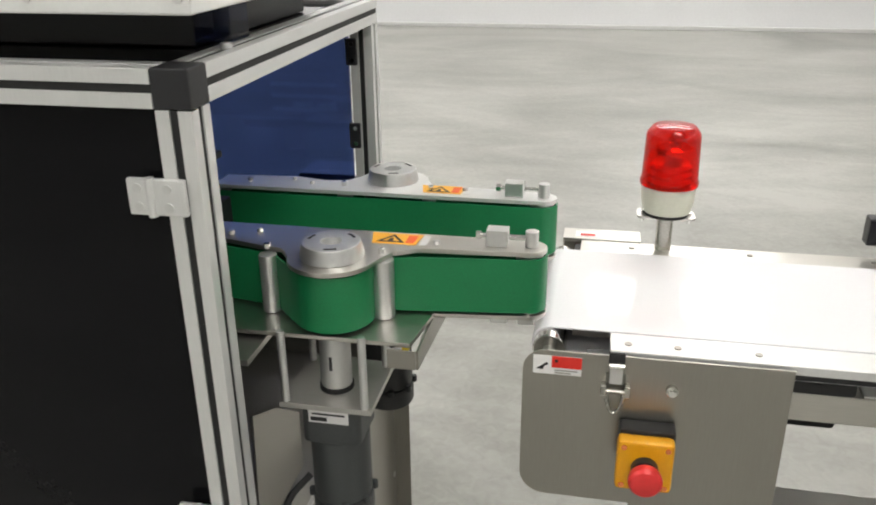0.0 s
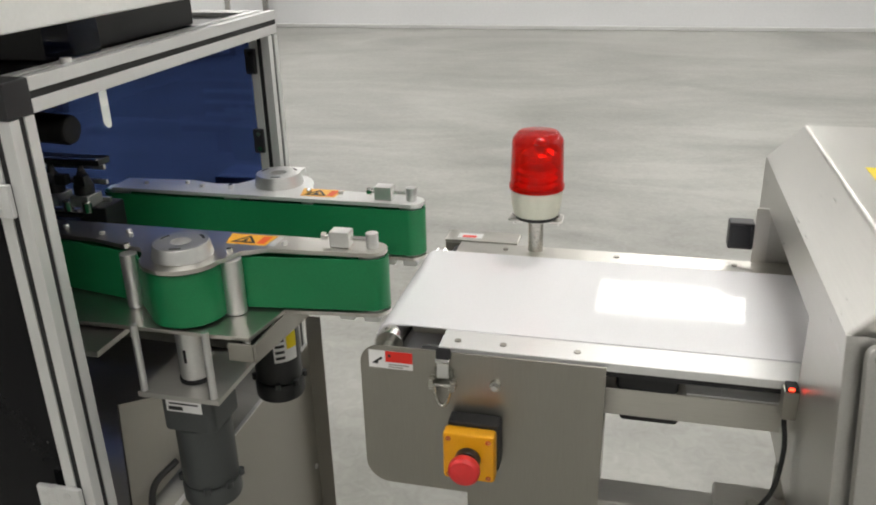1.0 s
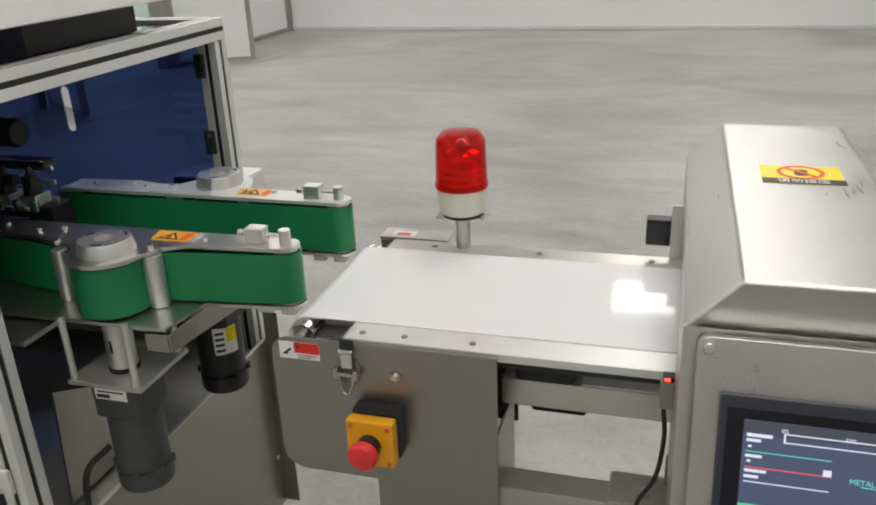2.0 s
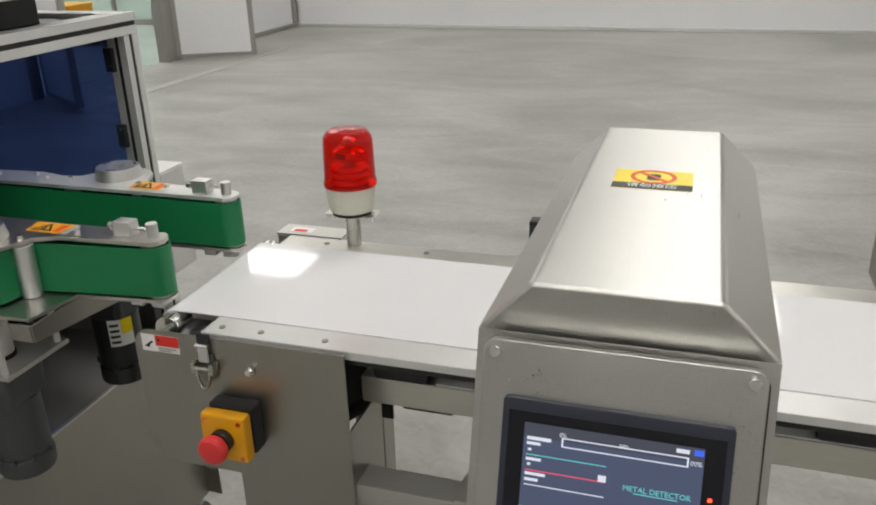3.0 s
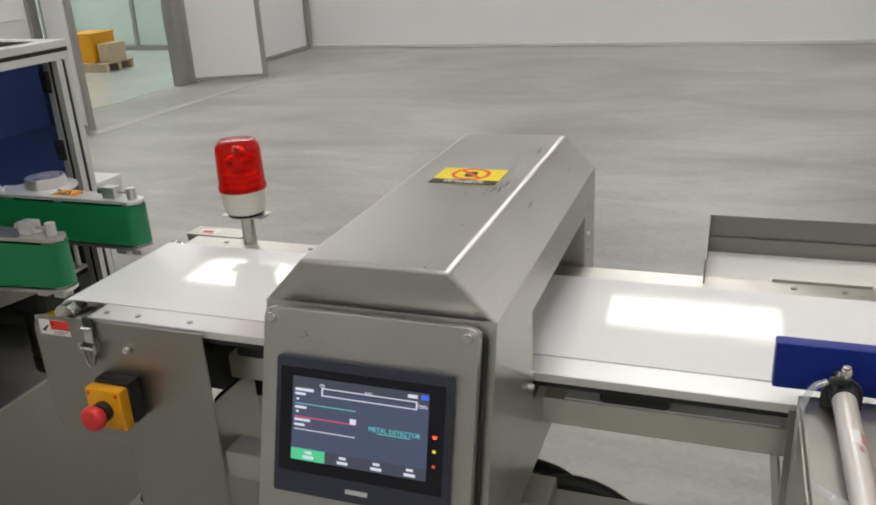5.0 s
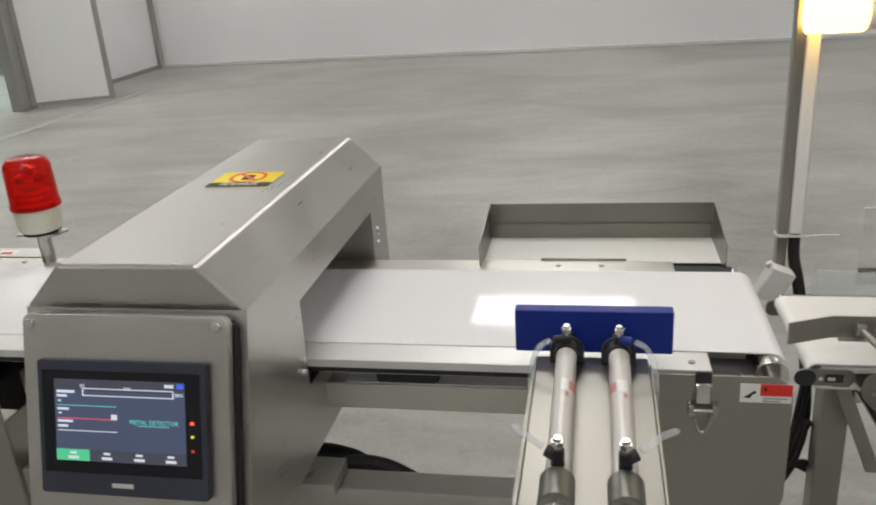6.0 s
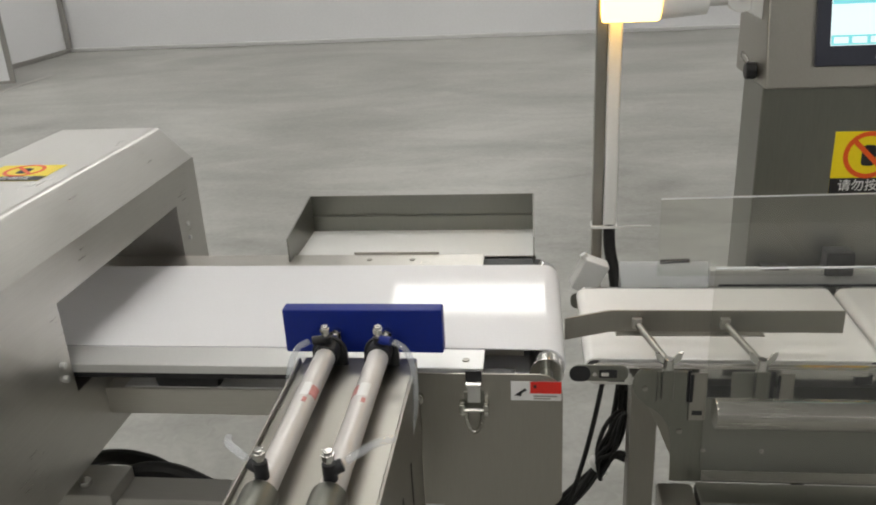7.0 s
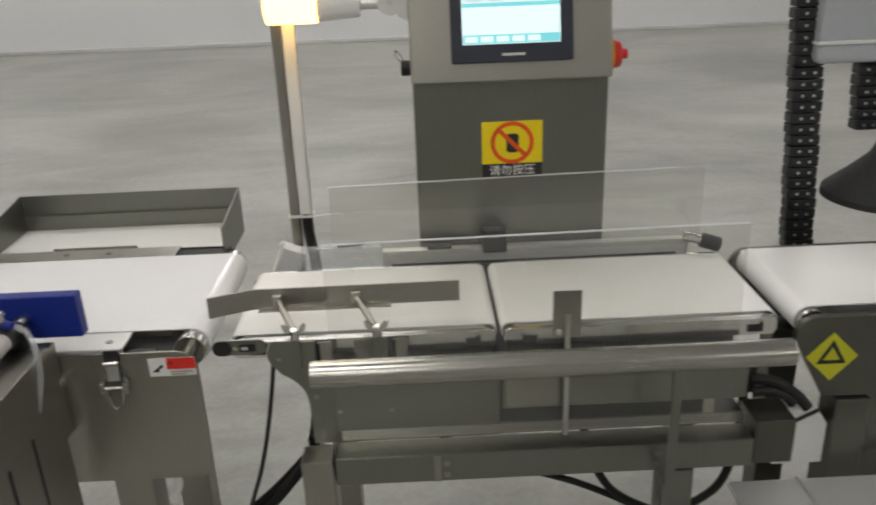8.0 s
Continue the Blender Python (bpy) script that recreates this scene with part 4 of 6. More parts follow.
    part("print_patch", slab(arc(x, 0.858, 0.0123, 64 if s < 0 else 58, 104 if s < 0 else 112, 6) + arc(x, 0.858, 0.0121, 104 if s < 0 else 112, 64 if s < 0 else 58, 6), 0.782, 0.806, "y"), STICKER_WHITE, c)
    part("print_mark", slab(arc(x, 0.858, 0.0124, 60, 80, 4) + arc(x, 0.858, 0.0121, 80, 60, 4), 0.770, 0.778, "y"), PRINT_FADED, c)

# reject tray behind the belt
tr = thing("reject_tray", (1.126, 1.35, 0.60), "open stainless reject tray bolted behind the conveyor", "tray")
# One steel tray: floor glare is coloured white, dim walls take the darker steel.
part("tray_floor", box(0.931, 1.322, 1.306, 1.430, 0.803, 0.805), WHITE_PAINT, tr, "steel tray floor, its glare put in as white")
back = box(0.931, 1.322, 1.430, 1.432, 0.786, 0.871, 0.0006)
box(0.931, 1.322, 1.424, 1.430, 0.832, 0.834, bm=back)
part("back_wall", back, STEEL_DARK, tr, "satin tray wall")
side = [(1.272, 0.786), (1.4315, 0.786), (1.4315, 0.871), (1.272, 0.851)]
for x in (0.929, 1.3225):
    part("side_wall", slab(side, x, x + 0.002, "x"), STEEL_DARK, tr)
part("lip", box(1.03, 1.17, 1.3035, 1.3055, 0.806, 0.8145, 0.0005), STEEL_DULL, tr)
for x in (1.0, 1.25):
    part("bracket", box(x - 0.015, x + 0.015, 1.310, 1.40, 0.70, 0.7855, 0.002), STEEL_DULL, tr)

# ---- gripping machine: cabinet ----
cb = thing("machine_cabinet", (-0.9, 1.1, 0), "aluminium profile machine cabinet with black and blue acrylic panels", "cabinet")
CX0, CX1, CY0, CY1, CT = -1.50, -0.397, 0.765, 1.462, 1.173


def profile(p, length, axis):
    """A 40 mm slotted aluminium profile from its low corner p along an axis."""
    w, s, d = 0.040, 0.0045, 0.007
    o = [(0, 0), (w / 2 - s, 0), (w / 2 - s, d), (w / 2 + s, d), (w / 2 + s, 0), (w, 0), (w, w / 2 - s), (w - d, w / 2 - s), (w - d, w / 2 + s), (w, w / 2 + s), (w, w),
         (w / 2 + s, w), (w / 2 + s, w - d), (w / 2 - s, w - d), (w / 2 - s, w), (0, w), (0, w / 2 + s), (d, w / 2 + s), (d, w / 2 - s), (0, w / 2 - s)]
    i = {"z": (0, 1, 2), "y": (0, 2, 1), "x": (1, 2, 0)}[axis]
    return slab([(p[i[0]] + u, p[i[1]] + v) for u, v in o], p[i[2]], p[i[2]] + length, axis, bevel=0.0006)


def rod_strip(p, length, axis):
    """The black filler that lies in the slots."""
    w, h = 0.040, 0.0043
    i = {"z": (0, 1, 2), "y": (0, 2, 1), "x": (1, 2, 0)}[axis]
    u, v = p[i[0]], p[i[1]]
    b = slab([(u + w / 2 - h, v + 0.002), (u + w / 2 + h, v + 0.002), (u + w / 2 + h, v + w - 0.002), (u + w / 2 - h, v + w - 0.002)], p[i[2]], p[i[2]] + length, axis)
    return slab([(u + 0.002, v + w / 2 - h), (u + w - 0.002, v + w / 2 - h), (u + w - 0.002, v + w / 2 + h), (u + 0.002, v + w / 2 + h)], p[i[2]], p[i[2]] + length, axis, bm=b)


for p, n, a, nm in (((CX1 - 0.04, CY0, 0.05), CT - 0.091, "z", "post"), ((CX1 - 0.04, CY1 - 0.04, 0.05), CT - 0.091, "z", "post"), ((CX0, CY0, 0.05), CT - 0.091, "z", "post"), ((CX0, CY1 - 0.04, 0.05), CT - 0.091, "z", "post"),
                    ((CX0, CY0, CT - 0.04), CX1 - 0.041 - CX0, "x", "top_rail"), ((CX0, CY1 - 0.04, CT - 0.04), CX1 - 0.041 - CX0, "x", "top_rail"), ((CX1 - 0.04, CY0 + 0.041, CT - 0.04), CY1 - CY0 - 0.041, "y", "top_rail")):
    pf = part(nm, profile(p, n, a), ALU, cb, "slotted silver aluminium profile")
    part("slot_strip", rod_strip(p, n, a), RUBBER, pf, "black slot strip")
for x in (CX0, CX1 - 0.04):
    for y in (CY0, CY1 - 0.04):
        lf = part("levelling_foot", cyl((x + 0.02, y + 0.02, 0.012), (x + 0.02, y + 0.02, 0.055), 0.008, n=16), CHROME, cb, "threaded levelling foot")
        part("foot_pad", cyl((x + 0.02, y + 0.02, 0.0), (x + 0.02, y + 0.02, 0.014), 0.026, 0.020, bevel=0.002), BLACK, lf)
part("corner_cap", box(CX1 - 0.041, CX1 + 0.001, CY0 - 0.001, CY0 + 0.041, CT - 0.0405, CT + 0.001, 0.003), BLACK, cb, "black plastic corner cap")
part("front_panel", box(CX0 + 0.041, CX1 - 0.041, CY0 + 0.012, CY0 + 0.018, 0.06, CT - 0.041), ACRYL_BLACK, cb, "glossy black acrylic door")
slot = arc(-0.770, 1.03, 0.011, 0, 180, 8) + arc(-0.770, 0.958, 0.011, 180, 360, 8)
part("back_panel", slab([(CX0 + 0.041, 0.80), (CX1 - 0.048, 0.80), (CX1 - 0.048, CT - 0.045), (CX0 + 0.041, CT - 0.045)], CY1 - 0.026, CY1 - 0.021, "y", holes=[slot]), ACRYL_BLUE, cb, "deep blue acrylic door with an oval finger slot")
part("lower_back_panel", box(CX0 + 0.041, CX1 - 0.048, CY1 - 0.026, CY1 - 0.021, 0.10, 0.797, 0.0008), STEEL_DARK, cb, "dark satin lower back sheet")
part("side_panel", box(CX0 + 0.012, CX0 + 0.018, CY0 + 0.041, CY1 - 0.041, 0.06, CT - 0.041), ACRYL_BLACK, cb)
part("top_plate", box(CX0 + 0.005, CX1 - 0.045, CY0 + 0.045, CY1 - 0.045, CT - 0.012, CT - 0.006), ACRYL_BLACK, cb, "glossy black top sheet")
part("end_sheet", box(-0.392, -0.389, CY0 + 0.05, CY1 - 0.002, 0.06, 0.492, 0.0006), STEEL_DULL, cb, "satin stainless lower end sheet")
part("end_sheet_fold", box(-0.3885, -0.355, CY1 - 0.016, CY1 - 0.013, 0.06, 0.56, 0.0006), STEEL_DULL, cb)
screw(cb, (-0.389, CY1 - 0.03, 0.19), (1, 0, 0), 0.006)
part("base_plate", box(CX0 + 0.041, -0.395, CY0 + 0.05, CY1 - 0.05, 0.476, 0.484), STEEL_SATIN, cb, "satin inner base plate")
part("sheet_rim", box(-0.3945, -0.3865, CY0 + 0.05, CY1 - 0.02, 0.4925, 0.4955, 0.001), ALU, cb, "bright folded rim")
for z in (1.088, 0.940):
    h = part("hinge", box(-0.443, -0.423, CY1 - 0.050, CY1 - 0.041, z - 0.023, z + 0.023, 0.002), BLACK, cb, "black plastic hinge")
    for dz in (-0.014, 0.014):
        part("hinge_screw", cyl((-0.431, CY1 - 0.050, z + dz), (-0.431, CY1 - 0.0515, z + dz), 0.004, n=14), CHROME, h)
for z in (1.043, 0.628):
    for x0, x1 in ((-0.476, -0.451), (-0.449, -0.411)):
        h = part("hinge", box(x0, x1, CY0 - 0.009, CY0 - 0.001, z - 0.020, z + 0.020, 0.0025), ALU, cb, "pale aluminium door hinge leaf")
        for dz in (-0.010, 0.010):
            part("hinge_screw", cyl(((x0 + x1) / 2, CY0 - 0.009, z + dz), ((x0 + x1) / 2, CY0 - 0.0102, z + dz), 0.005, n=16), ALU_CAST, h)
    part("hinge_barrel", cyl((-0.450, CY0 - 0.007, z - 0.021), (-0.450, CY0 - 0.007, z + 0.021), 0.005, n=18), ALU, cb)
screw(cb, (-0.417, 0.90, CT), (0, 0, 1), 0.007, 0.006)

jb = part("back_box", box(-0.565, -0.403, CY1 + 0.001, 1.553, 0.62, 0.850, 0.003), WHITE_PAINT, cb, "pale sheet metal box on the cabinet back")
part("box_cover", box(-0.4028, -0.4008, CY1 + 0.006, 1.548, 0.625, 0.845, 0.0006), ALU, jb)

# housing on top of the cabinet
hb = thing("upper_housing", (-0.9, 1.0, CT), "white painted sheet metal housing raised above the cabinet top", "housing")
part("shell", box(-1.45, -0.388, 0.772, 1.36, 1.222, 1.62, 0.004), WHITE_PAINT, hb, "white painted shell")
part("plinth", box(-1.40, -0.47, 0.93, 1.30, CT - 0.005, 1.2215, 0.003), MOTOR_BLACK, hb, "black plinth")
part("pad", box(-0.47, -0.425, 0.93, 0.985, CT, 1.2215, 0.003), ACRYL_BLUE, hb)
for x in (-0.40, -0.56, -0.72):
    part("screw", cyl((x, 0.7725, 1.238), (x, 0.7695, 1.238), 0.005, n=14), ALU_CAST, hb)


# ---- side gripping conveyors ----
def wrap(points, n=14):
    """The line of a belt round circles (x, y, r, turn); turn +1 runs anticlockwise round the circle, -1 clockwise."""
    out = []
    m = len(points)
    tang = []
    for i in range(m):
        x0, y0, r0, s0 = points[i]
        x1, y1, r1, s1 = points[(i + 1) % m]
        d = math.hypot(x1 - x0, y1 - y0)
        base = math.atan2(y1 - y0, x1 - x0)
        off = math.asin(max(-1, min(1, (s0 * r0 - s1 * r1) / d)))
        a = base + off
        tang.append(((x0 + s0 * r0 * math.sin(a), y0 - s0 * r0 * math.cos(a)), (x1 + s1 * r1 * math.sin(a), y1 - s1 * r1 * math.cos(a))))
    for i in range(m):
        x, y, r, s = points[i]
        p, q = tang[i - 1][1], tang[i][0]
        a0, a1 = math.atan2(p[1] - y, p[0] - x), math.atan2(q[1] - y, q[0] - x)
        da = (a1 - a0) % (2 * math.pi) if s > 0 else -((a0 - a1) % (2 * math.pi))
        if abs(da) > 6.0:
            da = 0
        out += [(x + r * math.cos(a0 + da * k / n), y + r * math.sin(a0 + da * k / n)) for k in range(n + 1)]
    return out


def offset_line(line, d):
    """Moves a closed line sideways by d."""
    res, n = [], len(line)
    for i, (x, y) in enumerate(line):
        ax, ay = line[i - 1]
        bx_, by_ = line[(i + 1) % n]
        l = math.hypot(bx_ - ax, by_ - ay) or 1
        res.append((x - (by_ - ay) / l * d, y + (bx_ - ax) / l * d))
    return res


def ribbon(line, lo, hi, thick):
    b = bmesh.new()
    inner = offset_line(line, thick)
    rows = [[b.verts.new((x, y, z)) for x, y in l] for l, z in ((line, lo), (line, hi), (inner, hi), (inner, lo))]
    n = len(line)
    for j in range(4):
        A, B = rows[j], rows[(j + 1) % 4]
        for i in range(n):
            b.faces.new((A[i], A[(i + 1) % n], B[(i + 1) % n], B[i]))
    bmesh.ops.recalc_face_normals(b, faces=b.faces)
    return b


def grip_unit(flip, nose_y, drum_y, motor_mat, motor_low, motor_y, label):
    """One upright side belt: y runs away from the product lane, towards the viewer for flip -1 and away for flip 1."""
    def Y(v):
        return nose_y + flip * v
    dr, dr_r, front = (abs(drum_y - nose_y), 0.049, 0.050) if flip < 0 else (abs(drum_y - nose_y), 0.051, 0.055)
    gu = thing("side_grip_conveyor", (-0.32, drum_y, 0.5), label, "side belt conveyor", "side grip conveyors")
    ZL, ZH = 0.829, 0.904
    guides = ((-0.262, 0.055, 0.0155), (-0.412, 0.064, 0.0125)) if flip < 0 else ((-0.252, dr - 0.040, 0.014), (-0.392, dr - 0.040, 0.014))
    loops = [(-0.080, 0.0, 0.021, 1), (-0.600, 0.0, 0.021, 1), (*guides[1][:2], guides[1][2] - 0.003, -1), (-0.322, dr, dr_r, 1), (*guides[0][:2], guides[0][2] - 0.003, -1)]
    # anticlockwise with the outer side at negative local y
    pts = [(x, -v, r, s) for x, v, r, s in loops]
    order = [pts[1], pts[2], pts[3], pts[4], pts[0]]
    line = wrap(order)
    line = [(x, Y(-y)) for x, y in line]
    part("belt", ribbon(line, ZL, ZH, 0.0025 * flip), GREEN, gu, "green grip belt standing on edge")
    part("drum", cyl((-0.322, drum_y, ZL), (-0.322, drum_y, ZH), 0.0475), BLACK, gu)
    for x in (-0.080, -0.600):
        part("end_roller", cyl((x, nose_y, ZL - 0.004), (x, nose_y, ZH + 0.004), 0.0175), ALU_CAST, gu)
    top = [(-0.600, Y(-0.020)), (-0.080, Y(-0.020))] + [(-0.080 + 0.022 * math.sin(radians(a)), Y(-0.022 * math.cos(radians(a)))) for a in range(15, 181, 15)] + \
          [(-0.22, Y(0.030)), (-0.250, Y(dr - 0.025))] + [(-0.322 + 0.057 * math.cos(radians(a)), Y(dr + 0.057 * math.sin(radians(a)))) for a in range(10, 171, 16)] + \
          [(-0.394, Y(dr - 0.012)), (-0.428, Y(dr - 0.018)), (-0.480, Y(0.040)), (-0.600, Y(0.032))]
    # The far plate's ceiling glare is put in as a paler metal.
    part("top_plate", slab(top, ZH + 0.003, ZH + 0.0095, bevel=0.0008), STEEL_X if flip < 0 else ALU, gu, "stainless top plate" if flip < 0 else "top plate with ceiling glare put in as paler metal")
    low = [(-0.62, Y(-0.022)), (-0.080, Y(-0.022))] + [(-0.080 + 0.024 * math.sin(radians(a)), Y(-0.024 * math.cos(radians(a)))) for a in range(15, 181, 15)] + [(-0.20, Y(0.036)), (-0.212, Y(dr + front)), (-0.62, Y(dr + front))]
    part("bottom_plate", slab(low, ZL - 0.010, ZL - 0.004, bevel=0.0008), STEEL_X, gu, "stainless bottom plate")
    cap = part("drum_cap", lathe([(0.0405, ZH + 0.010), (0.0408, ZH + 0.012), (0.0372, ZH + 0.028), (0.0365, ZH + 0.0292), (0.0352, ZH + 0.0296), (0.0145, ZH + 0.0296), (0.0135, ZH + 0.0290), (0.0130, ZH + 0.018), (0.0005, ZH + 0.018)], -0.322, drum_y), ALU_CAST, gu, "turned aluminium bearing cap")
    for a in (30, 150, 270):
        part("cap_slot", slab(arc(-0.322, drum_y, 0.0315, a, a + 30, 6) + arc(-0.322, drum_y, 0.0280, a + 30, a, 6), ZH + 0.0297, ZH + 0.0301), BLACK, cap)
    for x, v, gr in guides:
        y = Y(v)
        g = part("guide_roller", cyl((x, y, ZL - 0.003), (x, y, ZH + 0.002), gr - 0.0006, bevel=0.0012), ALU_CAST, gu, "bright aluminium guide roller")
        part("roller_screw", cyl((x, y, ZH + 0.0095), (x, y, ZH + 0.0165), 0.0042, n=6), CHROME, g)
    blk = part("tensioner", box(-0.136, -0.108, nose_y - 0.011, nose_y + 0.011, ZH + 0.0096, ZH + 0.032, 0.0015), ALU_CAST, gu, "belt tensioner block")
    part("tension_post", cyl((-0.078, nose_y, ZH + 0.0096), (-0.078, nose_y, ZH + 0.031), 0.0085, n=24, bevel=0.001), ALU_CAST, blk)
    part("tension_screw", cyl((-0.148, nose_y, ZH + 0.021), (-0.080, nose_y, ZH + 0.021), 0.0032, n=14), CHROME, blk)
    part("tension_nut", cyl((-0.150, nose_y, ZH + 0.021), (-0.143, nose_y, ZH + 0.021), 0.0062, n=6), CHROME, blk)
    for x, y in ((-0.445, Y(0.008)), (-0.55, Y(0.008)), (-0.20, Y(0.012)), (-0.48, Y(0.022))):
        screw(gu, (x, y, ZH + 0.0095), (0, 0, 1), 0.0042, 0.005)
    for x in (-0.118, -0.082):
        part("lower_block", box(x - 0.011, x + 0.011, nose_y - 0.011, nose_y + 0.011, ZL - 0.024, ZL - 0.0101, 0.0015), ALU_CAST, gu)
    # drive below: posts, carrier plate, coupling, gear head, motor
    mz = motor_low
    part("motor_plate", box(-0.385, -0.262, motor_y - 0.050, motor_y + 0.075, mz + 0.192, mz + 0.200, 0.001), STEEL_SATIN, gu, "stainless motor carrier plate")
    for x in (-0.377, -0.272):
        for y in (motor_y - 0.044, motor_y + 0.062):
            part("standoff", cyl((x, y, mz + 0.200), (x, y, ZL + 0.002 if y < 0.9 else ZL - 0.0101), 0.0052, n=18), ALU_CAST, gu, "round standoff")
    cp = part("coupling", cyl((-0.322, motor_y, mz + 0.206), (-0.322, motor_y, ZL - 0.0101), 0.0205, bevel=0.002), ALU_CAST, gu, "aluminium shaft coupling")
    part("coupling_slit", box(-0.324, -0.320, motor_y - 0.0212, motor_y - 0.0195, mz + 0.235, mz + 0.255), BLACK, cp)
    part("coupling_ring", cyl((-0.322, motor_y, mz + 0.2005), (-0.322, motor_y, mz + 0.206), 0.0225), RUBBER, cp)
    part("gear_head", slab(rounded(-0.362, -0.282, motor_y - 0.040, motor_y + 0.040, 0.012), mz + 0.135, mz + 0.1915, bevel=0.002), motor_mat, gu, "dark painted gear head")
    part("motor_body", cyl((-0.322, motor_y, mz + 0.035), (-0.322, motor_y, mz + 0.1345), 0.0405, n=40, bevel=0.003), motor_mat, gu, "dark painted motor")
    cw_ = part("fan_cowl", cyl((-0.322, motor_y, mz), (-0.322, motor_y, mz + 0.0345), 0.0425, n=40, bevel=0.006), motor_mat, gu)
    for a in (20, 110, 200, 290, 335):
        part("cowl_lug", cyl((-0.322 + 0.043 * math.cos(radians(a)), motor_y + 0.043 * math.sin(radians(a)), mz + 0.030), (-0.322 + 0.043 * math.cos(radians(a)), motor_y + 0.043 * math.sin(radians(a)), mz + 0.040), 0.005, n=14), motor_mat, cw_)
    return gu


g1 = grip_unit(-1, 1.008, 0.936, MOTOR, 0.530, 0.924, "green side grip belt unit with a dark grey motor")
g2 = grip_unit(1, 1.206, 1.252, MOTOR_BLACK, 0.552, 1.176, "green side grip belt unit with a black motor, across the lane")
npl = part("nameplate", box(-0.350, -0.296, 0.9240 - 0.0408, 0.9240 - 0.0402, 0.698, 0.716), STICKER_WHITE, g1, "small printed rating plate")
mp2 = part("nameplate", slab(arc(-0.322, 1.176, 0.0412, -72, -12, 8) + arc(-0.322, 1.176, 0.0407, -12, -72, 8), 0.632, 0.684), STICKER_WHITE, g2, "white and yellow motor nameplate")
part("nameplate_stripe", slab(arc(-0.322, 1.176, 0.0416, -40, -12, 6) + arc(-0.322, 1.176, 0.0413, -12, -40, 6), 0.655, 0.684), STICKER_YELLOW, mp2)
for k in range(4):
    part("nameplate_bar", slab(arc(-0.322, 1.176, 0.0416, -68, -46, 5) + arc(-0.322, 1.176, 0.0413, -46, -68, 5), 0.638 + 0.011 * k, 0.643 + 0.011 * k), INK, mp2)
part("nameplate_bar", box(-0.347, -0.325, 0.9240 - 0.0412, 0.9240 - 0.0408, 0.7005, 0.7065), INK, npl)
part("nameplate_bar", box(-0.345, -0.301, 0.9240 - 0.0412, 0.9240 - 0.0408, 0.710, 0.7125), INK, npl)
for own, x0, y0 in ((g1, -0.292, 0.986), (g2, -0.270, 1.198)):
    st = part("warning_label", slab([(x0 + 0.008, y0), (x0 + 0.066, y0), (x0 + 0.070, y0 + 0.036), (x0, y0 + 0.036)], 0.9136, 0.9140), STICKER_ORANGE, own, "orange warning label")
    part("triangle", slab([(x0 + 0.012, y0 + 0.005), (x0 + 0.050, y0 + 0.005), (x0 + 0.031, y0 + 0.032)], 0.9140, 0.9143, holes=[[(x0 + 0.019, y0 + 0.009), (x0 + 0.043, y0 + 0.009), (x0 + 0.031, y0 + 0.026)]]), INK, st)
    part("pictogram", slab([(x0 + 0.026, y0 + 0.010), (x0 + 0.034, y0 + 0.010), (x0 + 0.032, y0 + 0.021), (x0 + 0.029, y0 + 0.019)], 0.9140, 0.9143), INK, st)
    part("text_bar", slab([(x0 + 0.051, y0 + 0.005), (x0 + 0.062, y0 + 0.005), (x0 + 0.064, y0 + 0.031), (x0 + 0.051, y0 + 0.031)], 0.9140, 0.9143), STICKER_RING, st)
    part("label_edge", box(x0 + 0.0705, x0 + 0.080, y0 + 0.001, y0 + 0.035, 0.9136, 0.9139), ALU, st)


# machine bed under both grippers
bed = thing("machine_bed", (-0.5, 1.1, 0.8), "stainless bed plate and folded gusset carrying the grip belts", "machine bed")
part("bed_plate", box(-1.2, -0.40, 0.83, 1.38, 0.806, 0.8145, 0.001), STEEL_X, bed)
part("gusset", slab([(0.880, 0.8185), (1.085, 0.8185), (1.085, 0.787), (1.060, 0.774), (0.880, 0.793)], -0.204, -0.201, "x"), STEEL_DULL, bed, "folded stainless gusset")
part("gusset_return", box(-0.24, -0.2045, 0.8785, 0.8815, 0.793, 0.8185, 0.0006), STEEL_DULL, bed)
part("guard_plate", slab([(0.870, 0.50), (1.04, 0.50), (1.04, 0.60), (0.960, 0.66), (0.885, 0.695)], -0.432, -0.429, "x"), STEEL_DULL, bed, "bright inner guard plate")
part("motor_cable", hose([(-0.36, 0.90, 0.60), (-0.385, 0.87, 0.57), (-0.39, 0.86, 0.50), (-0.41, 0.88, 0.42), (-0.45, 0.92, 0.38)], 0.005), RUBBER, bed, "black motor cable")
part("rail", box(-1.2, -0.41, 1.36, 1.40, 0.62, 0.66, 0.002), MOTOR_BLACK, bed)

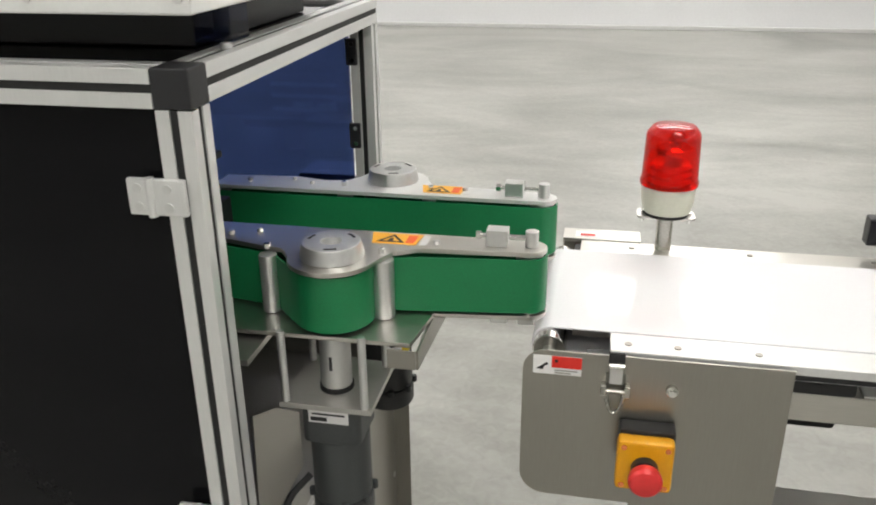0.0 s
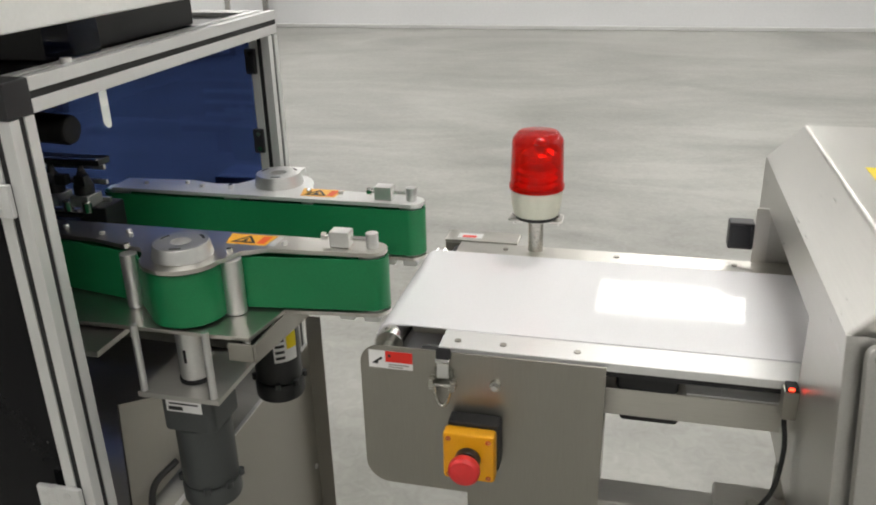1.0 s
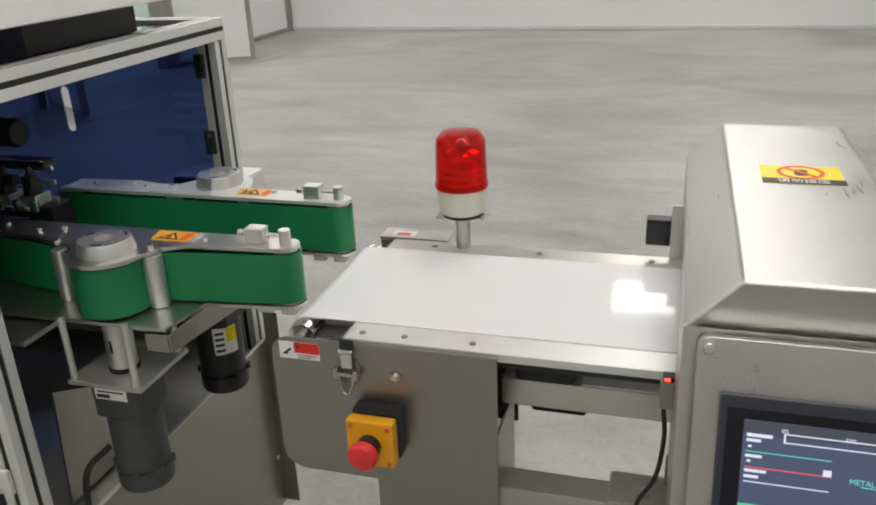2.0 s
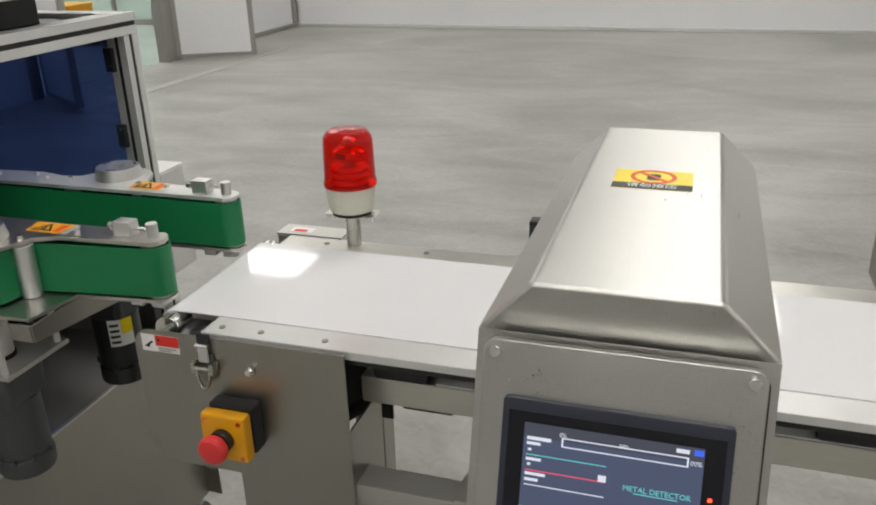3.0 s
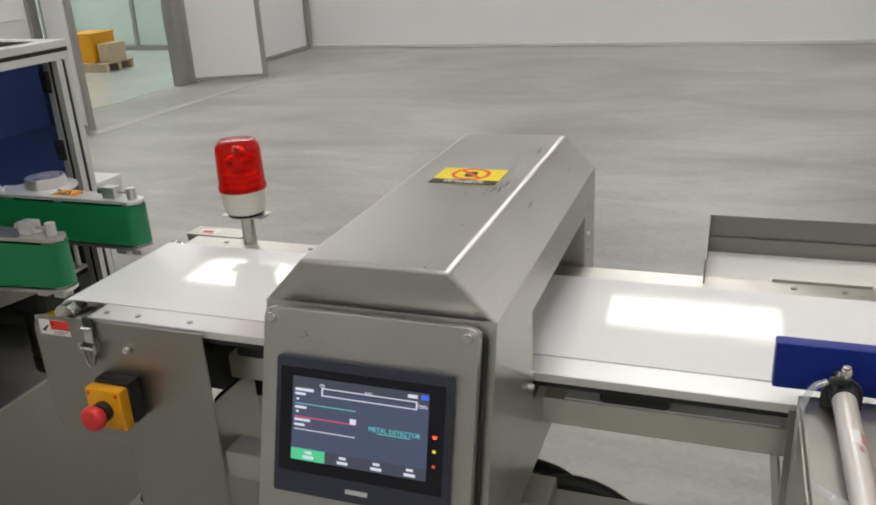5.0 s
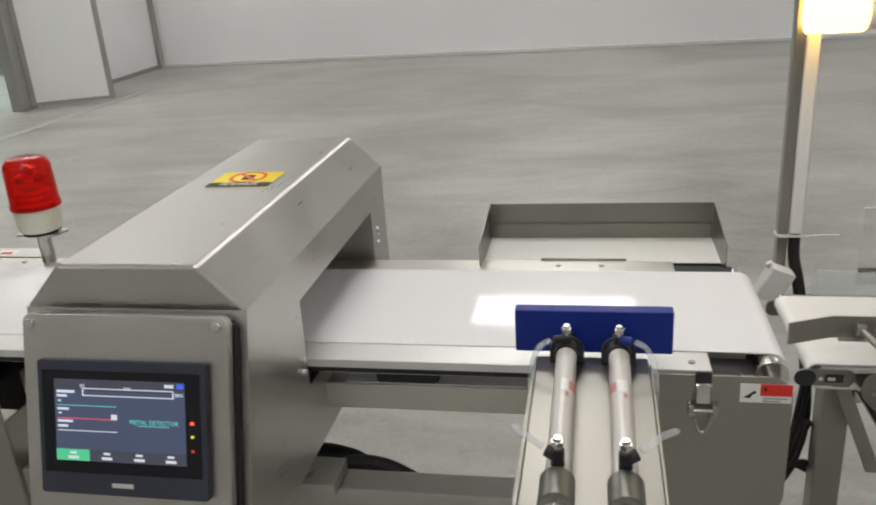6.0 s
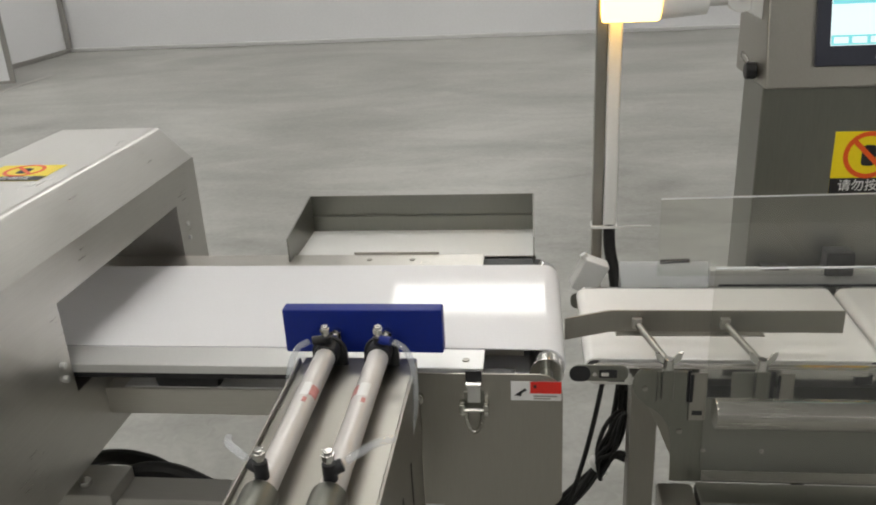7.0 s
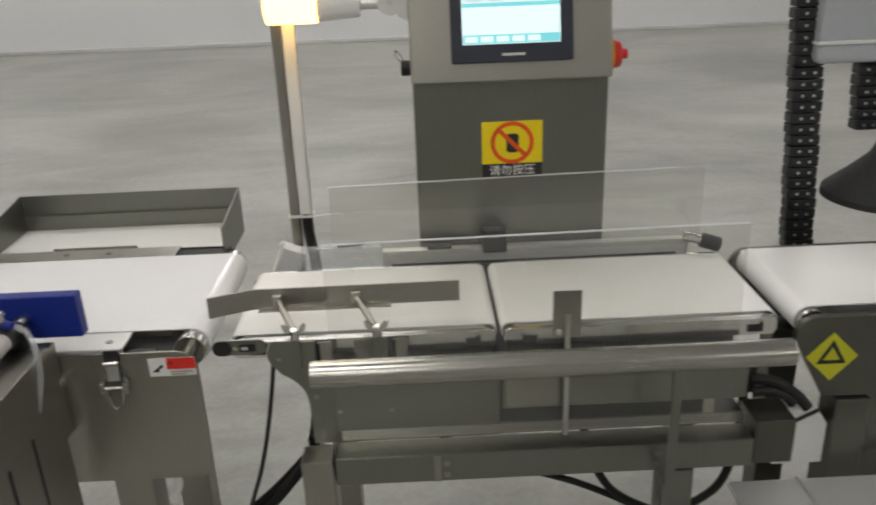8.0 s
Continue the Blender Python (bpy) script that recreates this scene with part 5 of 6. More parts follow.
# product sensor rail deep in the cabinet, between the belts
pr = thing("sensor_rail", (-0.64, 1.12, 0.88), "black and silver clamp rail with sensors between the grip belts", "sensor mount")
part("rail", box(-0.78, -0.555, 1.105, 1.135, 0.975, 0.985, 0.001), BLACK, pr)
part("rail_lip", box(-0.78, -0.555, 1.100, 1.1045, 0.9855, 0.9875), CHROME, pr)
for x in (-0.655, -0.600):
    part("clamp", lathe([(0.016, 0.925), (0.016, 0.938), (0.011, 0.952), (0.006, 0.962), (0.004, 0.974)], x, 1.118, n=20), BLACK, pr)
    part("clamp_block", box(x - 0.017, x + 0.017, 1.100, 1.138, 0.905, 0.9245, 0.002), ALU_CAST, pr)
part("guide", cyl((-0.80, 1.110, 0.892), (-0.60, 1.110, 0.892), 0.008), CHROME, pr)
part("guide", cyl((-0.80, 1.115, 0.868), (-0.61, 1.115, 0.868), 0.008), CHROME, pr)
part("body", box(-0.70, -0.615, 1.105, 1.145, 0.820, 0.880, 0.003), MOTOR_BLACK, pr)
for x in (-0.69, -0.655, -0.62, -0.585):
    part("fitting", cyl((x, 1.098, 0.900), (x, 1.098, 0.918), 0.008, n=16, bevel=0.001), CHROME, pr)
    part("fitting", box(x - 0.010, x + 0.010, 1.090, 1.1045, 0.945, 0.962, 0.002), MOTOR_BLACK, pr)
for z in (0.905, 0.935, 0.960):
    part("cross_bar", box(-0.72, -0.57, 1.1355, 1.142, z, z + 0.008, 0.001), ALU_CAST, pr)
part("end_block", box(-0.605, -0.560, 1.108, 1.160, 0.830, 0.905, 0.004), BLACK, pr)
ph = thing("print_head", (-0.66, 1.12, 1.0), "matt black rounded print head hanging inside the cabinet", "print head")
part("body", cyl((-0.80, 1.12, 1.036), (-0.600, 1.12, 1.028), 0.024, bevel=0.008), RUBBER, ph)
part("arm", box(-0.76, -0.73, 1.105, 1.135, 1.055, 1.160, 0.002), MOTOR_BLACK, ph)

# ---- checkweigher ----
CZ = 0.794
wg = thing("checkweigher", (1.76, 1.1, 0), "stainless checkweigher frame with two short white belts", "checkweigher")
for x0, x1 in ((1.386, 1.7492), (1.7538, 2.134)):
    bl = part("belt", belt_loop(x0, x1, 0.996, 1.206, CZ, 0.0125), BELT_DULL, wg, "short matt white weighing belt")
    part("bed", box(x0 + 0.014, x1 - 0.014, 0.999, 1.203, CZ - 0.020, CZ - 0.0025), ALU, bl)
    for y0, y1 in ((0.983, 0.9945), (1.2075, 1.219)):
        sp = part("side_plate", slab(rounded(x0 + 0.004, x1 - 0.004, CZ - 0.030, CZ - 0.003, 0.009), y0, y1, "y", bevel=0.0015), CHROME, wg, "polished side plate")
        for x in (x0 + 0.016, x1 - 0.016):
            part("axle_block", box(x - 0.008 + 0.02 * (1 if x < x1 - 0.1 else -1), x + 0.012 + 0.02 * (1 if x < x1 - 0.1 else -1), y0 - 0.0025 if y0 < 1 else y1, y0 if y0 < 1 else y1 + 0.0025, CZ - 0.024, CZ - 0.010), BLACK, sp)
    for x in (x0 + 0.0125, x1 - 0.0125):
        part("roller", cyl((x, 0.990, CZ - 0.0125), (x, 1.212, CZ - 0.0125), 0.0102), BLACK, bl)
    part("edge_bar", box(x0 + 0.03, x1 - 0.03, 0.9785, 0.9825, CZ - 0.012, CZ - 0.003, 0.001), CHROME, wg)
for y0, y1 in ((0.974, 0.9825), (1.2195, 1.228)):
    near_side = y0 < 1
    eb = part("end_block", slab(rounded(1.368, 1.438, 0.774, 0.797, 0.010) if near_side else rounded(1.378, 1.440, 0.754, 0.780, 0.010), y0, y1 - 0.005, "y", bevel=0.0015), STEEL_DARK, wg, "dark bearing block")
    if near_side:
        part("block_end", slab(rounded(1.366, 1.392, 0.7745, 0.7965, 0.010), 0.9722, 0.9738, "y", bevel=0.0006), BLACK, eb, "black rounded end")
        part("block_face", box(1.402, 1.424, 0.9722, 0.9738, 0.780, 0.791, 0.0006), BLACK, eb)
        part("block_mark", box(1.405, 1.414, 0.9714, 0.9721, 0.783, 0.788), CHROME, eb)
        part("block_bolt", cyl((1.397, 0.9738, 0.7855), (1.397, 0.9715, 0.7855), 0.0028, n=12), CHROME, eb)
plate = [(1.492, 0.640), (1.7485, 0.640), (1.7485, 0.762), (1.520, 0.762), (1.520, 0.780), (1.506, 0.800), (1.456, 0.800)] + arc(1.468, 0.780, 0.027, 130, 232, 8) + arc(1.436, 0.701, 0.054, 66, 2, 8)
# Front plate, cover, beam: dark surroundings' reflection is put into the steel colour.
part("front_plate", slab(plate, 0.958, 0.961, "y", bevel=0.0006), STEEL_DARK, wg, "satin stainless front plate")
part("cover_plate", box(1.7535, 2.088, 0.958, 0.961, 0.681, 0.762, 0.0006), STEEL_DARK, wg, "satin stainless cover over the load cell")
part("cover_tab", box(1.757, 1.828, 0.9555, 0.9578, 0.684, 0.752, 0.0006), STEEL_DULL, wg)
part("trough_lip", box(1.53, 2.088, 0.9565, 0.9578, 0.6425, 0.658, 0.0004), STEEL_X, wg, "bright folded lip")
part("cover_foot", box(2.03, 2.045, 0.9585, 0.9605, 0.6585, 0.6808), STEEL_X, wg)
for x0, x1, z0 in ((1.470, 1.505, 0.758), (1.556, 1.600, 0.7635)):
    cp_ = part("clamp_plate", box(x0, x1, 0.9545, 0.9578, z0, 0.800, 0.0006), STEEL_DARK, wg, "flat clamp plate")
    part("plate_slot", box(x1 + 0.0005, x1 + 0.0055, 0.9560, 0.9578, z0, 0.800), BLACK, cp_, "dark slot")
part("back_plate", slab([(1.505, 0.640), (2.088, 0.640), (2.088, 0.762), (1.425, 0.762), (1.425, 0.735)] + arc(1.470, 0.735, 0.045, 180, 262, 8)[1:] + [(1.495, 0.672)], 1.226, 1.229, "y", bevel=0.0006), STEEL_DULL, wg)
part("mid_shelf", box(1.505, 2.086, 0.9612, 1.2258, 0.655, 0.658), STEEL_DULL, wg)
for x0, x1 in ((1.515, 1.742), (1.764, 1.90), (1.925, 2.08)):
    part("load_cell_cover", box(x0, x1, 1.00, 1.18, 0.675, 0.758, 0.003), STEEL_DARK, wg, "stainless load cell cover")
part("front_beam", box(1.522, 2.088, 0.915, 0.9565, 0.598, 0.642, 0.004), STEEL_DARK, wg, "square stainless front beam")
part("back_beam", box(1.522, 2.079, 1.230, 1.270, 0.598, 0.642, 0.004), STEEL_X, wg)
for x, ys in ((1.476, (0.915, 1.230)), (1.966, (0.915,)), (2.080, (1.230,))):
    for y in ys:
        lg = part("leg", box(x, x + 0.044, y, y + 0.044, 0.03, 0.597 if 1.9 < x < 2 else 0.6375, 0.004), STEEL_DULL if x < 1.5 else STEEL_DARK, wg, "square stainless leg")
        part("levelling_foot", cyl((x + 0.022, y + 0.022, 0.0), (x + 0.022, y + 0.022, 0.03), 0.024, 0.012), BLACK, lg)
br = slab([(1.478, 0.655), (1.500, 0.655), (1.563, 0.50), (1.540, 0.50)], 1.186, 1.190, "y", bevel=0.0006)
part("brace", br, STEEL_DULL, wg, "slanting flat brace")
part("bolt_plate", box(1.655, 1.664, 0.913, 0.9148, 0.600, 0.640), STEEL_DULL, wg)
for x in (1.672, 1.955):
    screw(wg, (x, 0.915, 0.628), (0, -1, 0), 0.004, 0.003, "screw", STEEL_DULL)
    screw(wg, (x, 0.915, 0.610), (0, -1, 0), 0.004, 0.003, "screw", STEEL_DULL)
for x in (1.53, 1.60, 1.80):
    screw(wg, (x, 0.958, 0.688 if x < 1.75 else 0.700), (0, -1, 0), 0.003, 0.002, "screw", STEEL_DULL)
for x, z in ((1.456, 0.775), (1.500, 0.715)):
    screw(wg, (x, 0.958, z), (0, -1, 0), 0.0035, 0.002, "screw", STEEL_DULL)
for x in (1.518, 1.617):
    ct = part("catch", box(x - 0.010, x + 0.010, 0.9525, 0.9543, 0.734, 0.800, 0.0008), STEEL_DULL, wg, "flat steel catch")
    part("catch_slot", box(x - 0.006, x + 0.006, 0.9519, 0.9524, 0.742, 0.748), BLACK, ct)
    part("catch_slot", box(x - 0.0098, x - 0.0060, 0.9519, 0.9524, 0.760, 0.798), BLACK, ct)
# round rail before the belts
rl = thing("guard_rail", (1.80, 0.85, 0.60), "brushed round stainless guard rail on flat brackets", "rail")
part("tube", cyl((1.513, 0.850, 0.811), (2.090, 0.850, 0.811), 0.0165, n=40, bevel=0.002), STEEL_TUBE, rl, "thick brushed tube")
for x in (1.960,):
    part("bracket", box(x - 0.006, x + 0.006, 0.8665, 0.8695, 0.602, 0.812, 0.0006), STEEL_DARK, rl)
    part("bracket_arm", box(x - 0.008, x + 0.008, 0.8695, 0.915, 0.606, 0.609), STEEL_DULL, rl)
# product guide with its clamp arms
gd = thing("product_guide", (1.56, 1.02, 0.80), "thin stainless product guide on two clamp arms", "guide rail")
part("blade", slab([(1.418, 1.022), (1.700, 1.022), (1.700, 1.0245), (1.417, 1.0245), (1.360, 1.0015), (1.361, 0.999)], 0.818, 0.848, bevel=0.0004), STEEL_DULL, gd)
part("foot", box(1.425, 1.605, 1.012, 1.0215, 0.8175, 0.8195, 0.0004), STEEL_X, gd)
for x in (1.481, 1.588):
    a = cyl((x - 0.03, 1.020, 0.832), (x, 0.955, 0.812), 0.0045, n=14)
    arm = part("arm", a, STEEL_DULL, gd)
    part("arm_pad", box(x - 0.036, x - 0.024, 1.014, 1.0215, 0.826, 0.840, 0.001), STEEL_X, gd)
    part("clamp", box(x - 0.007, x + 0.007, 0.946, 0.9540, 0.765, 0.806, 0.0015), STEEL_DARK, gd)
    part("wing_nut", cyl((x, 0.952, 0.806), (x, 0.952, 0.820), 0.006, n=16, bevel=0.001), CHROME, arm)
    for s in (-1, 1):
        w_ = slab([(x + s * 0.003, 0.810), (x + s * 0.014, 0.818), (x + s * 0.0165, 0.829), (x + s * 0.011, 0.828), (x + s * 0.003, 0.818)], 0.9505, 0.9535, "y", bevel=0.0005)
        part("wing", w_, CHROME, arm)
tb = thing("sensor_tab", (1.835, 0.944, 0.74), "flat steel sensor tab on a round rod", "sensor bracket")
part("tab", box(1.816, 1.853, 0.9420, 0.9445, 0.795, 0.862, 0.0006), STEEL_DULL, tb)
part("rod", cyl((1.835, 0.938, 0.65), (1.835, 0.938, 0.83), 0.004, n=14), STEEL_X, tb)
screw(tb, (1.824, 0.942, 0.804), (0, -1, 0), 0.004)
# clear guards
for nm, outline, y in (("front", [(1.5255, 0.935), (2.064, 0.940)] + arc(2.044, 0.672, 0.02, 0, -90, 5) + arc(1.5455, 0.672, 0.02, 270, 180, 5), 0.948), ("back", [(1.508, 0.800), (2.105, 0.800), (2.105, 0.929), (1.508, 0.921)], 1.238)):
    ag = thing("acrylic_guard", (1.8, y, outline[0][1]), "clear acrylic guard sheet beside the weighing belts", "guard", "clear guards")
    part("sheet", slab(outline, y, y + 0.004, "y", bevel=0.0008), ACRYL_CLEAR, ag, "clear acrylic sheet").visible_shadow = False
    z = 0.9352 if nm == "front" else 0.9212
    part("edge", slab([(outline[0][0], z), (2.062, z + (0.005 if nm == "front" else 0.0078)), (2.062, z + (0.0062 if nm == "front" else 0.009)), (outline[0][0], z + 0.0012)], y, y + 0.004, "y"), ACRYL_EDGE, ag, "pale cut edge")
# far rail and small fittings
fr_ = thing("fitting_rail", (1.75, 1.26, 0.78), "long stainless bar with small dark fittings behind the belts", "rail")
part("bar", box(1.586, 2.09, 1.245, 1.262, 0.780, 0.806, 0.002), ALU, fr_, "pale aluminium bar")
part("bar_groove", box(1.600, 2.07, 1.2442, 1.2449, 0.7795, 0.7835), BLACK, fr_)
part("clear_block", box(1.453, 1.585, 1.244, 1.262, 0.775, 0.815, 0.002), PVC_TUBE, fr_, "milky clear end block")
part("fitting", box(1.476, 1.524, 1.2405, 1.2435, 0.769, 0.777, 0.001), BRASS, fr_, "brass fitting")
part("fitting", cyl((1.512, 1.25, 0.8185), (1.556, 1.25, 0.8205), 0.0035, n=12, bevel=0.001), BLACK, fr_)
part("fitting", box(1.66, 1.70, 1.243, 1.264, 0.806, 0.811, 0.002), BLACK, fr_)
part("fitting", box(1.75, 1.79, 1.24, 1.27, 0.797, 0.835, 0.003), MOTOR_BLACK, fr_)
part("knob", cyl((2.105, 1.232, 0.808), (2.136, 1.228, 0.799), 0.0125, bevel=0.003), BLACK, fr_)
part("knob_tip", cyl((2.078, 1.2345, 0.814), (2.104, 1.2322, 0.808), 0.008), CHROME, fr_)

# head of the checkweigher
hd = thing("control_head", (1.80, 1.33, 0.58), "stainless control column with a lit touch screen", "control panel")
# Column steel is darkened to carry the dim reflections under the head.
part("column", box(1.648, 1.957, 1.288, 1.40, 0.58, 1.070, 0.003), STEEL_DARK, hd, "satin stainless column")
lean = Matrix.Translation((0, 1.268, 1.0665)) @ Matrix.Rotation(radians(-13), 4, "X") @ Matrix.Translation((0, -1.268, -1.0705))


def leaned(b):
    bmesh.ops.transform(b, matrix=lean, verts=b.verts)
    return b


part("head", slab([(1.268, 1.0705), (1.268 + 0.0716, 1.3805), (1.45, 1.3805), (1.45, 1.0705)], 1.646, 1.959, "x", bevel=0.004), STEEL_DULL, hd, "stainless head")
part("bracket", box(1.70, 1.90, 1.2705, 1.2875, 0.585, 0.66, 0.002), STEEL_DULL, hd)
tp = part("touch_screen", leaned(slab(rounded(1.709, 1.897, 1.104, 1.245, 0.004), 1.2595, 1.2678, "y", bevel=0.0015)), HMI_FRAME, hd, "dark framed touch screen, switched on")
part("display", leaned(box(1.727, 1.877, 1.2588, 1.2593, 1.131, 1.231)), SCREEN_PALE, tp, "pale cyan lit display")
for z0, z1, m in ((1.132, 1.145, SCREEN_TEAL), (1.186, 1.192, SCREEN_TEAL), (1.213, 1.230, SCREEN_TEAL)):
    part("display_bar", leaned(box(1.728, 1.876, 1.2584, 1.2587, z0, z1)), m, tp)
for k in range(5):
    part("display_key", leaned(box(1.731 + 0.024 * k, 1.750 + 0.024 * k, 1.2580, 1.2583, 1.134, 1.1425)), SCREEN_PALE, tp)
for k in range(4):
    part("display_key", leaned(box(1.735 + 0.034 * k, 1.758 + 0.034 * k, 1.2580, 1.2583, 1.194, 1.208)), SCREEN_LINE, tp)
part("maker_mark", leaned(box(1.787, 1.822, 1.2588, 1.2592, 1.113, 1.117)), ALU, tp)
part("catch_knob", cyl((1.646, 1.327, 1.088), (1.630, 1.327, 1.088), 0.0125, bevel=0.003), BLACK, hd, "black catch knob")
part("catch_wire", hose([(1.634, 1.325, 1.095), (1.625, 1.322, 1.105), (1.622, 1.322, 1.116), (1.628, 1.324, 1.112), (1.636, 1.326, 1.098)], 0.0012, n=6), CHROME, hd)
part("catch_knob", cyl((1.959, 1.30, 1.195), (1.975, 1.30, 1.195), 0.010, bevel=0.003), BLACK, hd)
es2 = thing("emergency_stop", (1.959, 1.33, 1.11), "orange red emergency stop on the side of the head", "emergency stop")
part("collar", cyl((1.9595, 1.325, 1.097), (1.968, 1.325, 1.097), 0.030, bevel=0.003), YELLOW, es2)
part("button", cyl((1.968, 1.325, 1.097), (1.982, 1.325, 1.097), 0.023, 0.020, bevel=0.003), RED, es2)
part("tip", cyl((1.982, 1.325, 1.097), (1.993, 1.325, 1.097), 0.008, bevel=0.001), RED, es2)
warning_label(hd, Matrix.Translation((1.804, 1.288, 0.957)) @ up, 0.098, 0.094)

# signal lamp, folded to the side, and its pole
sl = thing("signal_lamp", (1.46, 1.335, 1.19), "lit amber signal lamp folded level on a white hinge", "signal lamp")
part("lens", cyl((1.424, 1.335, 1.192), (1.505, 1.335, 1.192), 0.030, bevel=0.003), LAMP_WARM, sl, "glowing amber lens")
lb_ = cyl((1.505, 1.335, 1.190), (1.572, 1.335, 1.188), 0.026, 0.019, bevel=0.002)
part("socket", lb_, WHITE_PLASTIC, sl, "white plastic socket")
part("stem", cyl((1.572, 1.335, 1.188), (1.600, 1.335, 1.188), 0.008, bevel=0.001), ALU_CAST, sl)
part("hinge", slab(arc(1.618, 1.190, 0.020, 0, 340, 20), 1.326, 1.344, "y", bevel=0.002), WHITE_PAINT, sl, "white hinge knuckle")
part("hinge_screw", cyl((1.618, 1.326, 1.190), (1.618, 1.3235, 1.190), 0.005, n=14), ALU_CAST, sl)
part("hinge_plate", slab([(1.630, 1.170), (1.6455, 1.160), (1.6455, 1.26), (1.630, 1.26)], 1.318, 1.352, "y", bevel=0.001), WHITE_PAINT, sl)
pole = thing("cable_pole", (1.435, 1.385, 0.69), "upright steel pole with a pale cable conduit and zip tie", "pole")
part("tube", box(1.420, 1.437, 1.378, 1.400, 0.69, 1.75, 0.003), STEEL_DULL, pole, "square steel tube")
part("pole_arm", box(1.4372, 1.6478, 1.380, 1.398, 0.695, 0.715, 0.002), STEEL_DULL, pole, "short arm to the control column")
part("conduit", slab(rounded(1.4375, 1.459, 1.376, 1.396, 0.004), 0.832, 1.75, bevel=0.0005), WHITE_PLASTIC, pole, "pale plastic conduit")
part("sleeve", hose([(1.448, 1.386, 0.84), (1.450, 1.384, 0.79), (1.458, 1.37, 0.745), (1.464, 1.34, 0.68), (1.470, 1.318, 0.61), (1.472, 1.311, 0.56)], 0.010), RUBBER, pole, "black cable sleeve")
part("zip_tie", slab(rounded(1.418, 1.461, 1.374, 1.402, 0.004), 0.826, 0.830), WHITE_PLASTIC, pole)
part("tie_tail", hose([(1.46, 1.375, 0.828), (1.485, 1.368, 0.833), (1.512, 1.36, 0.836)], 0.0012, n=6), WHITE_PLASTIC, pole)
wb = box(-0.022, 0.022, -0.014, 0.014, -0.030, 0.030, 0.004)
bmesh.ops.transform(wb, matrix=pose(1.415, 1.355, 0.752, 8, 24, 10), verts=wb.verts)
ws = thing("cable_box", (1.415, 1.355, 0.73), "small white plastic junction box tilted against the pole", "junction box")
part("case", wb, WHITE_PLASTIC, ws)
lug = cyl((1.408, 1.352, 0.783), (1.404, 1.352, 0.790), 0.006, n=16, bevel=0.001)
part("lug", lug, WHITE_PLASTIC, ws)
part("arm", box(1.405, 1.425, 1.368, 1.377, 0.715, 0.765, 0.002), STEEL_DULL, ws)

# hanging cables between the conveyors
cbl = thing("cable_bundle", (1.42, 1.1, 0.6), "loose bundle of black cables tied with a zip tie", "cable")
for k in range(8):
    dx, dz = 0.011 * math.sin(k * 2.1), 0.010 * math.cos(k * 1.7)
    part("cable", hose([(1.472 + dx * 0.5, 1.312, 0.585), (1.470 + dx, 1.310, 0.52), (1.460 + dx * 1.1, 1.305 + dz, 0.46), (1.436 + dx * 0.7, 1.305 + dz * 0.6, 0.405), (1.402 + dx, 1.305 + dz, 0.350 + dz), (1.352 + dx, 1.30 + dz, 0.292 + dz * 1.6), (1.290 + dx, 1.30, 0.235 + dz * 2), (1.22, 1.30 + dz, 0.165 + dz)], 0.0046, n=8), RUBBER, cbl)
for k in range(4):
    s = 0.010 * k
    part("cable_loop", hose([(1.436, 1.300 - s, 0.408), (1.462, 1.295 - s, 0.430 + s), (1.490, 1.290 - s, 0.425 + s), (1.502 - s * 0.3, 1.290 - s, 0.462 + s), (1.492 - s * 0.5, 1.295 - s, 0.505 + s), (1.468, 1.30 - s, 0.520), (1.444 + s * 0.4, 1.30 - s, 0.488 - s), (1.432, 1.30 - s, 0.440), (1.436, 1.30 - s, 0.400)], 0.0040, n=8), RUBBER, cbl)
part("zip_tie", cyl((1.4335, 1.305, 0.4015), (1.4375, 1.305, 0.4075), 0.020, n=20), WHITE_PLASTIC, cbl)
part("cable", hose([(1.425, 1.10, 0.765), (1.419, 1.10, 0.70), (1.402, 1.10, 0.60), (1.378, 1.10, 0.50), (1.345, 1.10, 0.40), (1.31, 1.1, 0.25), (1.30, 1.1, 0.004)], 0.0035, n=8), RUBBER, cbl)
low_c = thing("floor_cable", (1.85, 1.1, 0.5), "two black cables slung below the weigher frame", "cable")
part("cable", hose([(1.62, 1.05, 0.653), (1.68, 1.05, 0.57), (1.777, 1.05, 0.520), (1.88, 1.05, 0.479), (1.965, 1.05, 0.433), (2.02, 1.05, 0.395)], 0.0055), RUBBER, low_c)
part("cable", hose([(1.875, 1.05, 0.653), (1.885, 1.05, 0.58), (1.899, 1.05, 0.522), (1.93, 1.05, 0.466), (1.973, 1.05, 0.433), (2.015, 1.05, 0.417), (2.058, 1.05, 0.427), (2.10, 1.05, 0.460), (2.119, 1.05, 0.514), (2.112, 1.02, 0.60), (2.105, 1.005, 0.664)], 0.0065), RUBBER, low_c)

